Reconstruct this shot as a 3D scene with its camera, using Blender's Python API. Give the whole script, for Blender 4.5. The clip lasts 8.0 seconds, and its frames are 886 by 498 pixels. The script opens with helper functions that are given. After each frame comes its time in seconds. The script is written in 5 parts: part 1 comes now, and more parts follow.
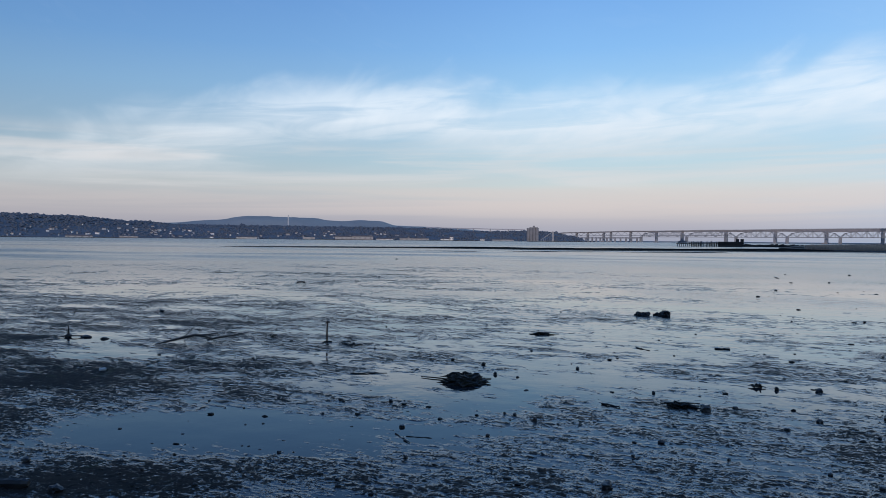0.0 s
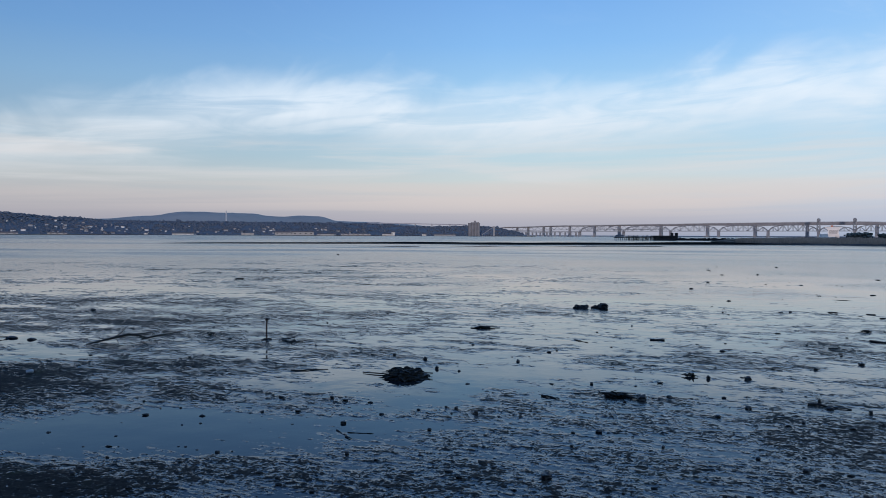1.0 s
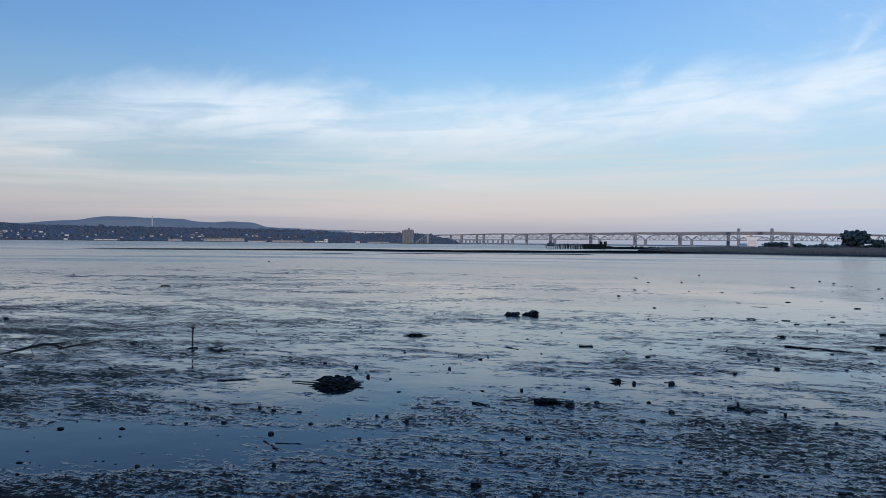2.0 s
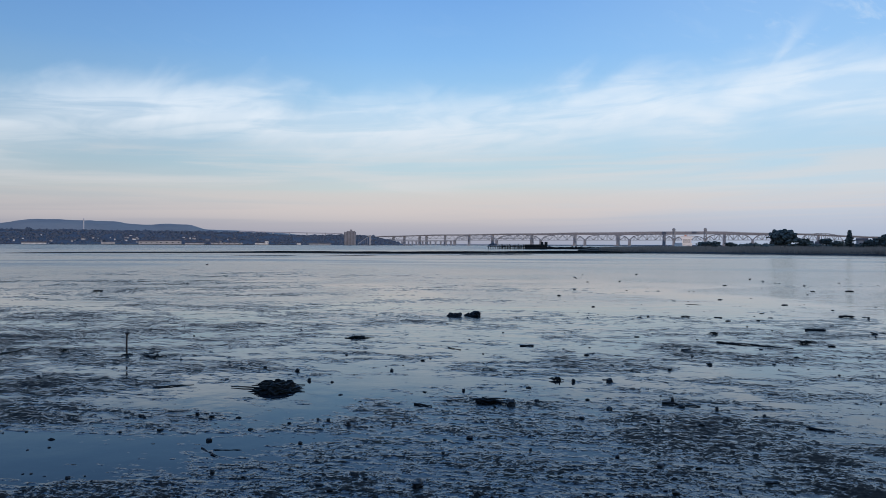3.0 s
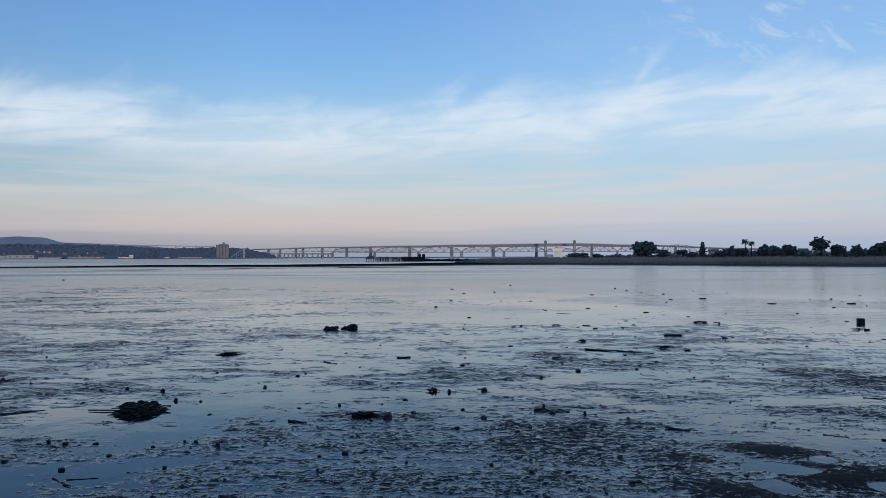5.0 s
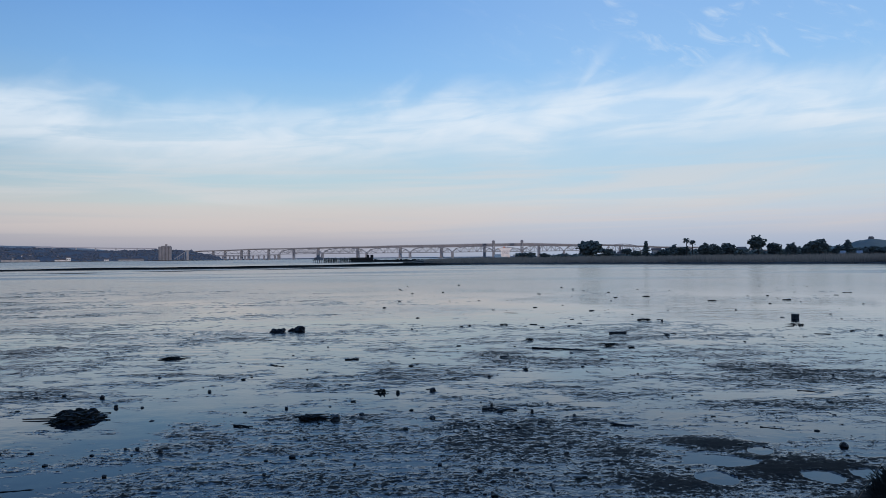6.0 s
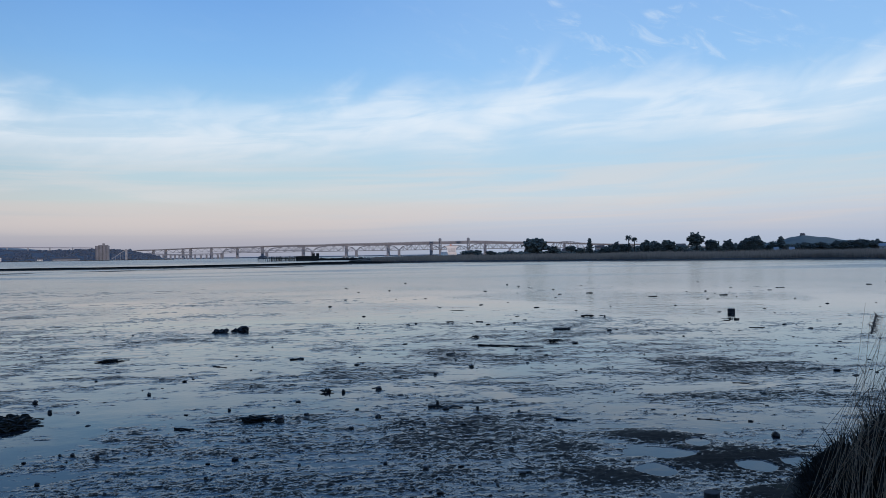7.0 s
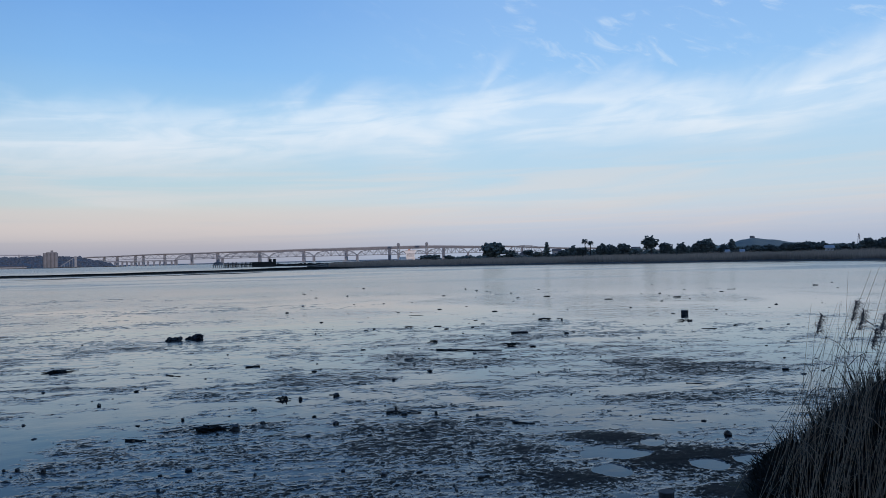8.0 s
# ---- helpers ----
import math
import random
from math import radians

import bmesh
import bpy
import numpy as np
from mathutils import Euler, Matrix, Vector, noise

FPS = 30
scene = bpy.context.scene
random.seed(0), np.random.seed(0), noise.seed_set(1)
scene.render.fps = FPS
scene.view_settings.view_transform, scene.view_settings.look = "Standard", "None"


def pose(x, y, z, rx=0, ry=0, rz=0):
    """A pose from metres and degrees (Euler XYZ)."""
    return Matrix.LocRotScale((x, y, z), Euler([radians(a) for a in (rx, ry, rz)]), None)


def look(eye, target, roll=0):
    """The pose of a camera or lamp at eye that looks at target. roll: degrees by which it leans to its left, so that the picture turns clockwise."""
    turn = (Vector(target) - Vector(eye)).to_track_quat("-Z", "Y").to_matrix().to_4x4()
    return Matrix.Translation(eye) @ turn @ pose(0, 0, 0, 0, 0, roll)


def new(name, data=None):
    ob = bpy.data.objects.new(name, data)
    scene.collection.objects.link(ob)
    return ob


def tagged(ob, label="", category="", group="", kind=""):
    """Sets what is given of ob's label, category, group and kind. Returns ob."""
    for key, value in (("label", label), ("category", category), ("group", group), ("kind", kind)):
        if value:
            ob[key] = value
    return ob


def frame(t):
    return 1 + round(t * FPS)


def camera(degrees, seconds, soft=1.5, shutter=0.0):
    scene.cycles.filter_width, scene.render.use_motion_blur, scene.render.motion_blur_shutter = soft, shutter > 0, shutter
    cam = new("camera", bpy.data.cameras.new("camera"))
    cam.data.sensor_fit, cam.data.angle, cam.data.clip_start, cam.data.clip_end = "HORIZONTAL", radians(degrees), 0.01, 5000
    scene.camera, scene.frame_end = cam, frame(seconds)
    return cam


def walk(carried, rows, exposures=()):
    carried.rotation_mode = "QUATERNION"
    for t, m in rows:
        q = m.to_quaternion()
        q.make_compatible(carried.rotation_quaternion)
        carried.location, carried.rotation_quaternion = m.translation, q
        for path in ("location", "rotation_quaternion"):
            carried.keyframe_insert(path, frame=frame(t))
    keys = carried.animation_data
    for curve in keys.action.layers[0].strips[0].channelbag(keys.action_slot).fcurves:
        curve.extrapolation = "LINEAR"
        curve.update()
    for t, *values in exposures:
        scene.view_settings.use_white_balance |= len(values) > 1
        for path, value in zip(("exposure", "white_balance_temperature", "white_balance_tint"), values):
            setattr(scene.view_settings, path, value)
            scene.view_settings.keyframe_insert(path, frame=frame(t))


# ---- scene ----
cam = camera(62.11, 8.0, soft=0.8)
ROWS = [
    (0.0, 0.000, 0.000, 2.000, 18.66, -0.70, 0.51),
    (0.5, 0.014, -0.010, 1.999, 16.18, -0.80, 0.33),
    (1.0, 0.013, -0.001, 1.998, 14.13, -1.05, 0.23),
    (1.5, 0.022, 0.026, 1.997, 11.36, -0.67, 0.50),
    (3.0, 0.057, 0.004, 2.003, 4.52, -0.32, 0.19),
    (3.5, 0.069, 0.027, 2.002, 1.66, 0.01, -0.04),
    (4.0, 0.074, 0.020, 2.003, -0.67, 0.35, -0.21),
    (4.5, 0.081, 0.026, 1.999, -2.83, 0.56, -0.07),
    (6.0, 0.100, 0.022, 2.001, -8.97, 0.66, -0.55),
    (6.5, 0.110, 0.007, 2.001, -10.89, 0.55, -0.60),
    (7.0, 0.117, 0.010, 2.004, -13.12, 0.45, -0.85),
    (7.5, 0.129, 0.020, 2.002, -15.12, 0.43, -1.02),
    (8.0, 0.135, 0.019, 2.005, -16.36, 0.75, -1.28),
]
walk(cam, [(t, pose(x, y, z, 90 + pitch, 0, yaw) @ pose(0, 0, 0, 0, 0, roll)) for t, x, y, z, yaw, pitch, roll in ROWS],
     exposures=[(0.0, 0.12), (2.0, 0.12), (4.5, -0.02), (6.5, 0.04), (8.0, 0.07)])

# ---------------------------------------------------------------- sky and sun
SUN_EL, SUN_AZ = 4.0, 190.0   # low behind the shore; azimuth counted to the left of +y
world = bpy.data.worlds.new("dusk_sky")
scene.world = world
world.use_nodes = True


class Nodes:
    """Small wrapper to chain shader nodes."""

    def __init__(self, tree):
        self.t = tree
        tree.nodes.clear()

    def add(self, kind, sets=None, **inputs):
        n = self.t.nodes.new(kind)
        for k, v in (sets or {}).items():
            setattr(n, k, v)
        for k, v in inputs.items():
            self.put(n, k.replace("_", " "), v)
        return n

    def put(self, n, key, v):
        slot = n.inputs[int(key[1:])] if key[0] == "i" and key[1:].isdigit() else n.inputs[key]
        if isinstance(v, bpy.types.NodeSocket):
            self.t.links.new(v, slot)
        else:
            slot.default_value = v

    def math(self, op, a, b=0.0, c=0.0):
        n = self.t.nodes.new("ShaderNodeMath")
        n.operation = op
        for i, v in enumerate((a, b, c)):
            self.put(n, "i%d" % i, v)
        return n.outputs[0]

    def span(self, v, a, b, c=0.0, d=1.0, smooth=True):
        n = self.t.nodes.new("ShaderNodeMapRange")
        n.interpolation_type = "SMOOTHSTEP" if smooth else "LINEAR"
        for i, w in enumerate((v, a, b, c, d)):
            self.put(n, "i%d" % i, w)
        return n.outputs[0]

    def ramp(self, v, stops):
        n = self.t.nodes.new("ShaderNodeValToRGB")
        e = n.color_ramp.elements
        while len(e) < len(stops):
            e.new(0.5)
        for el, (p, c) in zip(e, stops):
            el.position = p
            el.color = (*c, 1) if isinstance(c, tuple) else (c, c, c, 1)
        self.put(n, "i0", v)
        return n.outputs[0]

    def mix(self, f, a, b, how="MIX"):
        n = self.t.nodes.new("ShaderNodeMix")
        n.data_type, n.blend_type = "RGBA", how
        self.put(n, "i0", f)
        self.put(n, "i6", a)
        self.put(n, "i7", b)
        return n.outputs[2]

    def noise(self, vec, scale, detail=4.0, rough=0.55, distort=0.0):
        n = self.t.nodes.new("ShaderNodeTexNoise")
        self.put(n, "Vector", vec)
        n.inputs["Scale"].default_value = scale
        n.inputs["Detail"].default_value = detail
        n.inputs["Roughness"].default_value = rough
        n.inputs["Distortion"].default_value = distort
        return n.outputs[0]

    def xyz(self, x, y, z=0.0):
        n = self.t.nodes.new("ShaderNodeCombineXYZ")
        for i, v in enumerate((x, y, z)):
            self.put(n, "i%d" % i, v)
        return n.outputs[0]


def srgb(r, g, b):
    return tuple((c / 255 / 12.92 if c < 11 else ((c / 255 + 0.055) / 1.055) ** 2.4) for c in (r, g, b))


W = Nodes(world.node_tree)
way = W.add("ShaderNodeTexCoord").outputs["Generated"]
sep = W.add("ShaderNodeSeparateXYZ", Vector=way)
sx, sy, sz = sep.outputs
DEG = 180 / math.pi
az = W.math("MULTIPLY", W.math("ARCTAN2", W.math("MULTIPLY", sx, -1.0), sy), DEG)
el = W.math("MULTIPLY", W.math("ARCSINE", sz), DEG)
elp = W.math("MAXIMUM", el, 0.0)
# clear dusk sky: violet-grey at the horizon, peach, pale green-blue, then deepening blue
clear = W.ramp(W.math("DIVIDE", elp, 40.0), [
    (0.000, srgb(152, 160, 182)), (0.035, srgb(172, 174, 190)), (0.070, srgb(193, 193, 202)), (0.105, srgb(195, 206, 213)), (0.150, srgb(177, 206, 223)),
    (0.210, srgb(171, 206, 232)), (0.280, srgb(154, 200, 239)), (0.360, srgb(130, 184, 239)), (0.460, srgb(114, 168, 232)), (0.650, srgb(90, 146, 216)),
    (1.000, srgb(62, 116, 192))])
nish = W.add("ShaderNodeTexSky", {"sky_type": "NISHITA", "sun_disc": False, "sun_elevation": radians(SUN_EL),
                                   "sun_rotation": radians(-SUN_AZ), "air_density": 1.0, "dust_density": 1.0})
nish_c = W.mix(1.0, nish.outputs[0], (0.25, 0.25, 0.25, 1), "MULTIPLY")
base = W.mix(0.08, clear, nish_c)
# deeper blue over the west, paler over the north-east
side = W.ramp(W.span(az, 70.0, -50.0, 0, 1, False), [(0.0, (0.50, 0.52, 0.58)), (0.17, (0.60, 0.63, 0.68)), (0.34, (0.74, 0.76, 0.80)), (0.50, (0.94, 0.95, 0.96)), (0.72, (1.0, 1.0, 1.0)), (1.0, (1.0, 1.0, 1.0))])
base = W.mix(W.span(el, 1.0, 9.0, 0.62, 1.0), base, W.mix(1.0, base, side, "MULTIPLY"))
base = W.mix(W.math("MULTIPLY", W.span(az, 4.0, -26.0), 0.28), base, (*srgb(178, 212, 246), 1))
# warmer towards the west end of the horizon
warm = W.math("MULTIPLY", W.span(az, 22.0, 62.0), W.span(el, 10.0, 3.0))
base = W.mix(W.math("MULTIPLY", warm, 0.12), base, (*srgb(222, 206, 192), 1))

# the main cirrus bank: the elevation of its upper edge along the azimuth
P1 = W.xyz(W.math("MULTIPLY", az, 0.085), W.math("MULTIPLY", el, 0.12))
P2 = W.xyz(W.math("MULTIPLY", az, 0.075), W.math("ADD", W.math("MULTIPLY", el, 0.42), W.math("MULTIPLY", az, 0.03)), 3.7)
P3 = W.xyz(W.math("ADD", W.math("MULTIPLY", az, -0.085), W.math("MULTIPLY", el, 0.065)), W.math("ADD", W.math("MULTIPLY", el, 0.20), W.math("MULTIPLY", az, 0.16)), 9.1)
P5 = W.xyz(W.math("MULTIPLY", az, 0.10), W.math("ADD", W.math("MULTIPLY", el, 0.60), W.math("MULTIPLY", az, 0.035)), 21.3)
wisp = W.noise(P2, 1.2, 5, 0.55, 0.9)
curl = W.noise(P3, 1.1, 3, 0.5, 0.9)
strand = W.noise(P5, 1.1, 4, 0.55, 0.7)
crest = W.math("MULTIPLY", W.ramp(W.span(az, 60.0, -60.0, 0, 1, False), [
    (0.0, 0.28), (0.086, 0.32), (0.143, 0.445), (0.19, 0.47), (0.258, 0.59), (0.31, 0.62), (0.386, 0.56), (0.46, 0.555), (0.535, 0.60),
    (0.58, 0.65), (0.63, 0.60), (0.665, 0.69), (0.70, 0.66), (0.77, 0.67), (0.82, 0.60), (0.88, 0.68), (1.0, 0.72)]), 20.0)
ragged = W.math("ADD", W.math("MULTIPLY", W.math("SUBTRACT", curl, 0.5), 3.6), W.math("MULTIPLY", W.math("SUBTRACT", W.noise(P1, 1.5, 4, 0.55, 0.8), 0.5), 3.0))
d = W.math("ADD", W.math("SUBTRACT", el, crest), ragged)
top = W.span(d, 1.5, -2.6)
low = W.span(W.math("ADD", W.math("SUBTRACT", el, crest), W.math("MULTIPLY", W.math("SUBTRACT", wisp, 0.5), 3.0)), -6.0, -2.4, 0.12, 1.0)
dens = W.math("MULTIPLY", W.math("MULTIPLY", top, low), W.span(strand, 0.30, 0.62, 0.40, 1.0))
dens = W.math("MULTIPLY", dens, W.span(curl, 0.28, 0.62, 0.80, 1.0))
dens = W.math("MULTIPLY", dens, W.span(el, 3.0, 6.0))
# a curl of cloud drawn up from the bank, and a small bright tuft at its western end
for a0, e0, lean, wide, high, k in ((-19.9, 13.3, 0.75, 0.55, 1.7, 0.55), (36.3, 8.1, 0.15, 0.45, 0.75, 0.7), (-30.6, 13.2, 0.9, 0.8, 1.0, 0.4)):
    across = W.math("ADD", W.math("SUBTRACT", az, a0), W.math("MULTIPLY", W.math("SUBTRACT", el, e0), lean))
    across = W.math("DIVIDE", W.math("ADD", across, W.math("MULTIPLY", W.math("SUBTRACT", curl, 0.5), 2.5)), wide)
    along = W.math("DIVIDE", W.math("SUBTRACT", el, e0), high)
    bump_ = W.math("EXPONENT", W.math("MULTIPLY", W.math("ADD", W.math("MULTIPLY", across, across), W.math("MULTIPLY", along, along)), -1.0))
    dens = W.math("MAXIMUM", dens, W.math("MULTIPLY", W.math("MULTIPLY", bump_, k), W.span(strand, 0.25, 0.6, 0.5, 1.0)))
# thin high mares' tails, more of them over the north-east
P6 = W.xyz(W.math("ADD", W.math("MULTIPLY", az, 0.22), W.math("MULTIPLY", el, 0.30)), W.math("ADD", W.math("MULTIPLY", el, 0.85), W.math("MULTIPLY", az, -0.42)), 4.4)
hair = W.noise(P6, 0.9, 5, 0.6, 0.8)
tails = W.math("MULTIPLY", W.span(hair, 0.50, 0.76), W.math("MULTIPLY", W.span(az, -6.0, -34.0, 0.04, 1.0), W.span(wisp, 0.36, 0.60)))
tails = W.math("MULTIPLY", tails, W.math("MULTIPLY", W.span(el, 11.5, 14.5), W.span(el, 34.0, 22.0)))
# flat veils low over the horizon
P4 = W.xyz(W.math("MULTIPLY", az, 0.040), W.math("ADD", W.math("MULTIPLY", el, 0.62), W.math("MULTIPLY", az, 0.012)), 5.3)
veil = W.math("MULTIPLY", W.span(W.noise(P4, 1.0, 5, 0.55, 0.6), 0.42, 0.66), W.math("MULTIPLY", W.span(el, 2.6, 4.4), W.span(el, 8.5, 5.8)))
P7 = W.xyz(W.math("MULTIPLY", az, 0.035), W.math("ADD", W.math("MULTIPLY", el, 0.75), W.math("MULTIPLY", az, 0.010)), 15.3)
blush = W.math("MULTIPLY", W.span(W.noise(P7, 1.0, 5, 0.55, 0.5), 0.36, 0.62), W.math("MULTIPLY", W.span(el, 1.0, 2.6), W.span(el, 5.2, 3.2)))
white = W.mix(W.span(el, 4.0, 11.0), (*srgb(208, 213, 218), 1), (*srgb(222, 234, 246), 1))
sky = W.mix(W.math("MULTIPLY", dens, 0.95), base, white)
sky = W.mix(W.math("MULTIPLY", tails, 0.50), sky, (*srgb(214, 228, 242), 1))
sky = W.mix(W.math("MULTIPLY", veil, 0.58), sky, (*srgb(212, 211, 213), 1))
sky = W.mix(W.math("MULTIPLY", W.math("MULTIPLY", blush, W.span(az, 48.0, 12.0, 0.35, 1.0)), 0.50), sky, (*srgb(212, 200, 196), 1))
out = W.add("ShaderNodeOutputWorld")
bg = W.add("ShaderNodeBackground", Color=sky, Strength=1.0)
W.t.links.new(bg.outputs[0], out.inputs[0])

sun = new("evening_sun", bpy.data.lights.new("evening_sun", "SUN"))
sun.data.energy, sun.data.angle, sun.data.color = 1.15, radians(2.5), (1.0, 0.84, 0.77)
sa, se = radians(SUN_AZ), radians(SUN_EL)
sun.matrix_world = look((-50 * math.sin(sa) * math.cos(se), 50 * math.cos(sa) * math.cos(se), 50 * math.sin(se)), (0, 0, 0))


# ---------------------------------------------------------------- materials
def material(name):
    m = bpy.data.materials.new(name)
    m.use_nodes = True
    k = Nodes(m.node_tree)
    o = k.add("ShaderNodeOutputMaterial")
    b = k.add("ShaderNodeBsdfPrincipled")
    k.t.links.new(b.outputs[0], o.inputs[0])
    return m, k, b


def surface(name, c1, c2, scale, rough=(0.6, 0.85), bump=0.0, fine=6.0, depth=0.01, metal=0.0, spec=0.5, per_object=0.0, stretch=(1, 1, 1)):
    """A two-scale mottled surface: c1 to c2 by broad patches and fine grain, with relief."""
    m, k, b = material(name)
    co = k.add("ShaderNodeTexCoord").outputs["Object"]
    mp = k.add("ShaderNodeMapping", Vector=co, Scale=stretch).outputs[0]
    broad = k.noise(mp, scale, 4, 0.55, 0.3)
    grain = k.noise(mp, scale * fine, 5, 0.65)
    f = k.math("ADD", k.math("MULTIPLY", broad, 0.6), k.math("MULTIPLY", grain, 0.4))
    col = k.mix(k.span(f, 0.32, 0.68), (*c1, 1), (*c2, 1))
    if per_object:
        rnd = k.add("ShaderNodeObjectInfo").outputs["Random"]
        col = k.mix(1.0, col, k.ramp(rnd, [(0.0, 1.0 - per_object), (1.0, 1.0)]), "MULTIPLY")
    k.put(b, "Base Color", col)
    k.put(b, "Roughness", k.span(grain, 0.3, 0.7, rough[0], rough[1], False))
    k.put(b, "Metallic", metal)
    k.put(b, "Specular IOR Level", spec)
    if bump:
        bp = k.add("ShaderNodeBump", Strength=bump, Distance=depth, Height=f)
        k.put(b, "Normal", bp.outputs[0])
    return m


def island_surface(name, c1, c2, rough=0.8, scale=0.5):
    """Foliage and crowds of small pieces: the colour varies from piece to piece."""
    m, k, b = material(name)
    rnd = k.add("ShaderNodeNewGeometry").outputs["Random Per Island"]
    co = k.add("ShaderNodeTexCoord").outputs["Object"]
    f = k.math("ADD", k.math("MULTIPLY", rnd, 0.65), k.math("MULTIPLY", k.noise(co, scale, 3), 0.35))
    k.put(b, "Base Color", k.mix(f, (*c1, 1), (*c2, 1)))
    k.put(b, "Roughness", rough)
    k.put(b, "Specular IOR Level", 0.25)
    return m


def mud_material():
    m, k, b = material("wet_mud")
    co = k.add("ShaderNodeTexCoord").outputs["Object"]
    z = k.add("ShaderNodeSeparateXYZ", Vector=co).outputs[2]
    streak = k.add("ShaderNodeMapping", Vector=co, Scale=(0.8, 1.0, 1.0)).outputs[0]
    broad = k.noise(co, 0.55, 4, 0.6, 0.4)
    mid = k.noise(streak, 14.0, 5, 0.70, 0.3)
    fine = k.noise(streak, 55.0, 4, 0.68)
    # what stands clear of the film has drained: rougher and duller than the wet sheen round it
    level = k.math("ADD", k.math("MULTIPLY", z, 70.0), k.math("ADD", k.math("MULTIPLY", k.math("SUBTRACT", mid, 0.5), 2.4), k.math("MULTIPLY", k.math("SUBTRACT", fine, 0.5), 2.6)))
    drained = k.span(level, 0.26, 0.52)
    f = k.math("ADD", k.math("MULTIPLY", broad, 0.5), k.math("MULTIPLY", mid, 0.5))
    col = k.mix(k.span(f, 0.35, 0.65), (0.008, 0.008, 0.008, 1), (0.030, 0.028, 0.024, 1))
    algae = k.span(k.noise(co, 1.3, 5, 0.65, 0.8), 0.56, 0.70)
    col = k.mix(k.math("MULTIPLY", algae, 0.6), col, (0.026, 0.030, 0.016, 1))
    k.put(b, "Base Color", col)
    k.put(b, "Roughness", k.math("ADD", k.math("MULTIPLY", drained, 0.5), k.span(mid, 0.3, 0.7, 0.10, 0.30, False)))
    k.put(b, "Specular IOR Level", k.math("MULTIPLY", k.span(drained, 0.0, 1.0, 0.95, 0.05, False), k.span(z, 0.05, 0.14, 1.0, 0.0)))
    bp = k.add("ShaderNodeBump", Strength=0.55, Distance=0.008, Height=k.math("ADD", mid, k.math("MULTIPLY", fine, 0.4)))
    k.put(b, "Normal", bp.outputs[0])
    return m


def water_material():
    m, k, b = material("shallow_water")
    co = k.add("ShaderNodeTexCoord").outputs["Object"]
    k.put(b, "Base Color", (0.009, 0.014, 0.019, 1))
    k.put(b, "IOR", 1.333)
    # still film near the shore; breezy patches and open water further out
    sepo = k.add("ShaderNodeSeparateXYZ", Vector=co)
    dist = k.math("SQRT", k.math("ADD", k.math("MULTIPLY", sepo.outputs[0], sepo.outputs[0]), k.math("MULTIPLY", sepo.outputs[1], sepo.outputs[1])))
    # reflection is turned up with distance to brighten the water from mid-range out
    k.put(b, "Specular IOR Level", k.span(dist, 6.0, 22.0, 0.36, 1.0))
    lanes = k.span(k.noise(k.add("ShaderNodeMapping", Vector=co, Scale=(0.4, 1.0, 1.0)).outputs[0], 0.045, 4, 0.55, 0.5), 0.45, 0.65)
    far = k.span(dist, 48.0, 90.0)
    amount = k.math("ADD", k.math("MULTIPLY", k.math("MULTIPLY", lanes, far), 0.30), k.math("MULTIPLY", far, 0.07))
    amount = k.math("ADD", k.math("MULTIPLY", amount, k.span(dist, 105.0, 180.0, 1.0, 0.0)), 0.010)
    k.put(b, "Roughness", k.math("ADD", k.span(dist, 190.0, 420.0, 0.03, 0.12), k.math("ADD", k.math("MULTIPLY", k.math("MULTIPLY", lanes, far), 0.12), k.span(dist, 24.0, 48.0, 0.0, 0.11))))
    wave = k.math("ADD", k.noise(co, 2.2, 3, 0.5), k.math("MULTIPLY", k.noise(co, 0.5, 2, 0.5), 2.5))
    bp = k.add("ShaderNodeBump", Strength=amount, Distance=0.30, Height=wave)
    long_ = k.add("ShaderNodeMapping", Vector=co, Scale=(0.30, 1.5, 1.0)).outputs[0]
    ruffle = k.math("MULTIPLY", k.span(k.noise(co, 0.10, 3, 0.6, 0.4), 0.38, 0.62), k.math("MULTIPLY", k.span(dist, 9.0, 20.0), k.span(dist, 100.0, 60.0)))
    bp2 = k.add("ShaderNodeBump", Strength=ruffle, Distance=0.032, Height=k.noise(long_, 1.1, 4, 0.65), Normal=bp.outputs[0])
    k.put(b, "Normal", bp2.outputs[0])
    return m


M_MUD = mud_material()
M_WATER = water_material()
M_STONE = surface("wet_dark_stone", (0.010, 0.010, 0.010), (0.034, 0.033, 0.031), 9, (0.25, 0.6), 0.5, depth=0.01, per_object=0.4)
M_WOOD = surface("soaked_driftwood", (0.008, 0.007, 0.006), (0.026, 0.022, 0.018), 6, (0.4, 0.75), 0.7, depth=0.008, per_object=0.35, stretch=(0.25, 2, 2))
M_WEED = island_surface("rotting_seaweed", (0.006, 0.006, 0.005), (0.022, 0.020, 0.014), 0.45, 6)
M_RUST = surface("rusty_iron", (0.03, 0.018, 0.012), (0.08, 0.045, 0.03), 14, (0.6, 0.9), 0.5, depth=0.003)
M_BOTTLE = surface("cloudy_plastic", (0.24, 0.27, 0.29), (0.36, 0.39, 0.41), 12, (0.2, 0.4))
M_REED = island_surface("dry_reed", (0.13, 0.088, 0.058), (0.58, 0.42, 0.275), 0.75, 1.5)
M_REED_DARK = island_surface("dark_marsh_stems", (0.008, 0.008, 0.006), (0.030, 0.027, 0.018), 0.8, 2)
M_PLUME = island_surface("reed_plume", (0.16, 0.12, 0.11), (0.34, 0.26, 0.24), 0.9, 9)
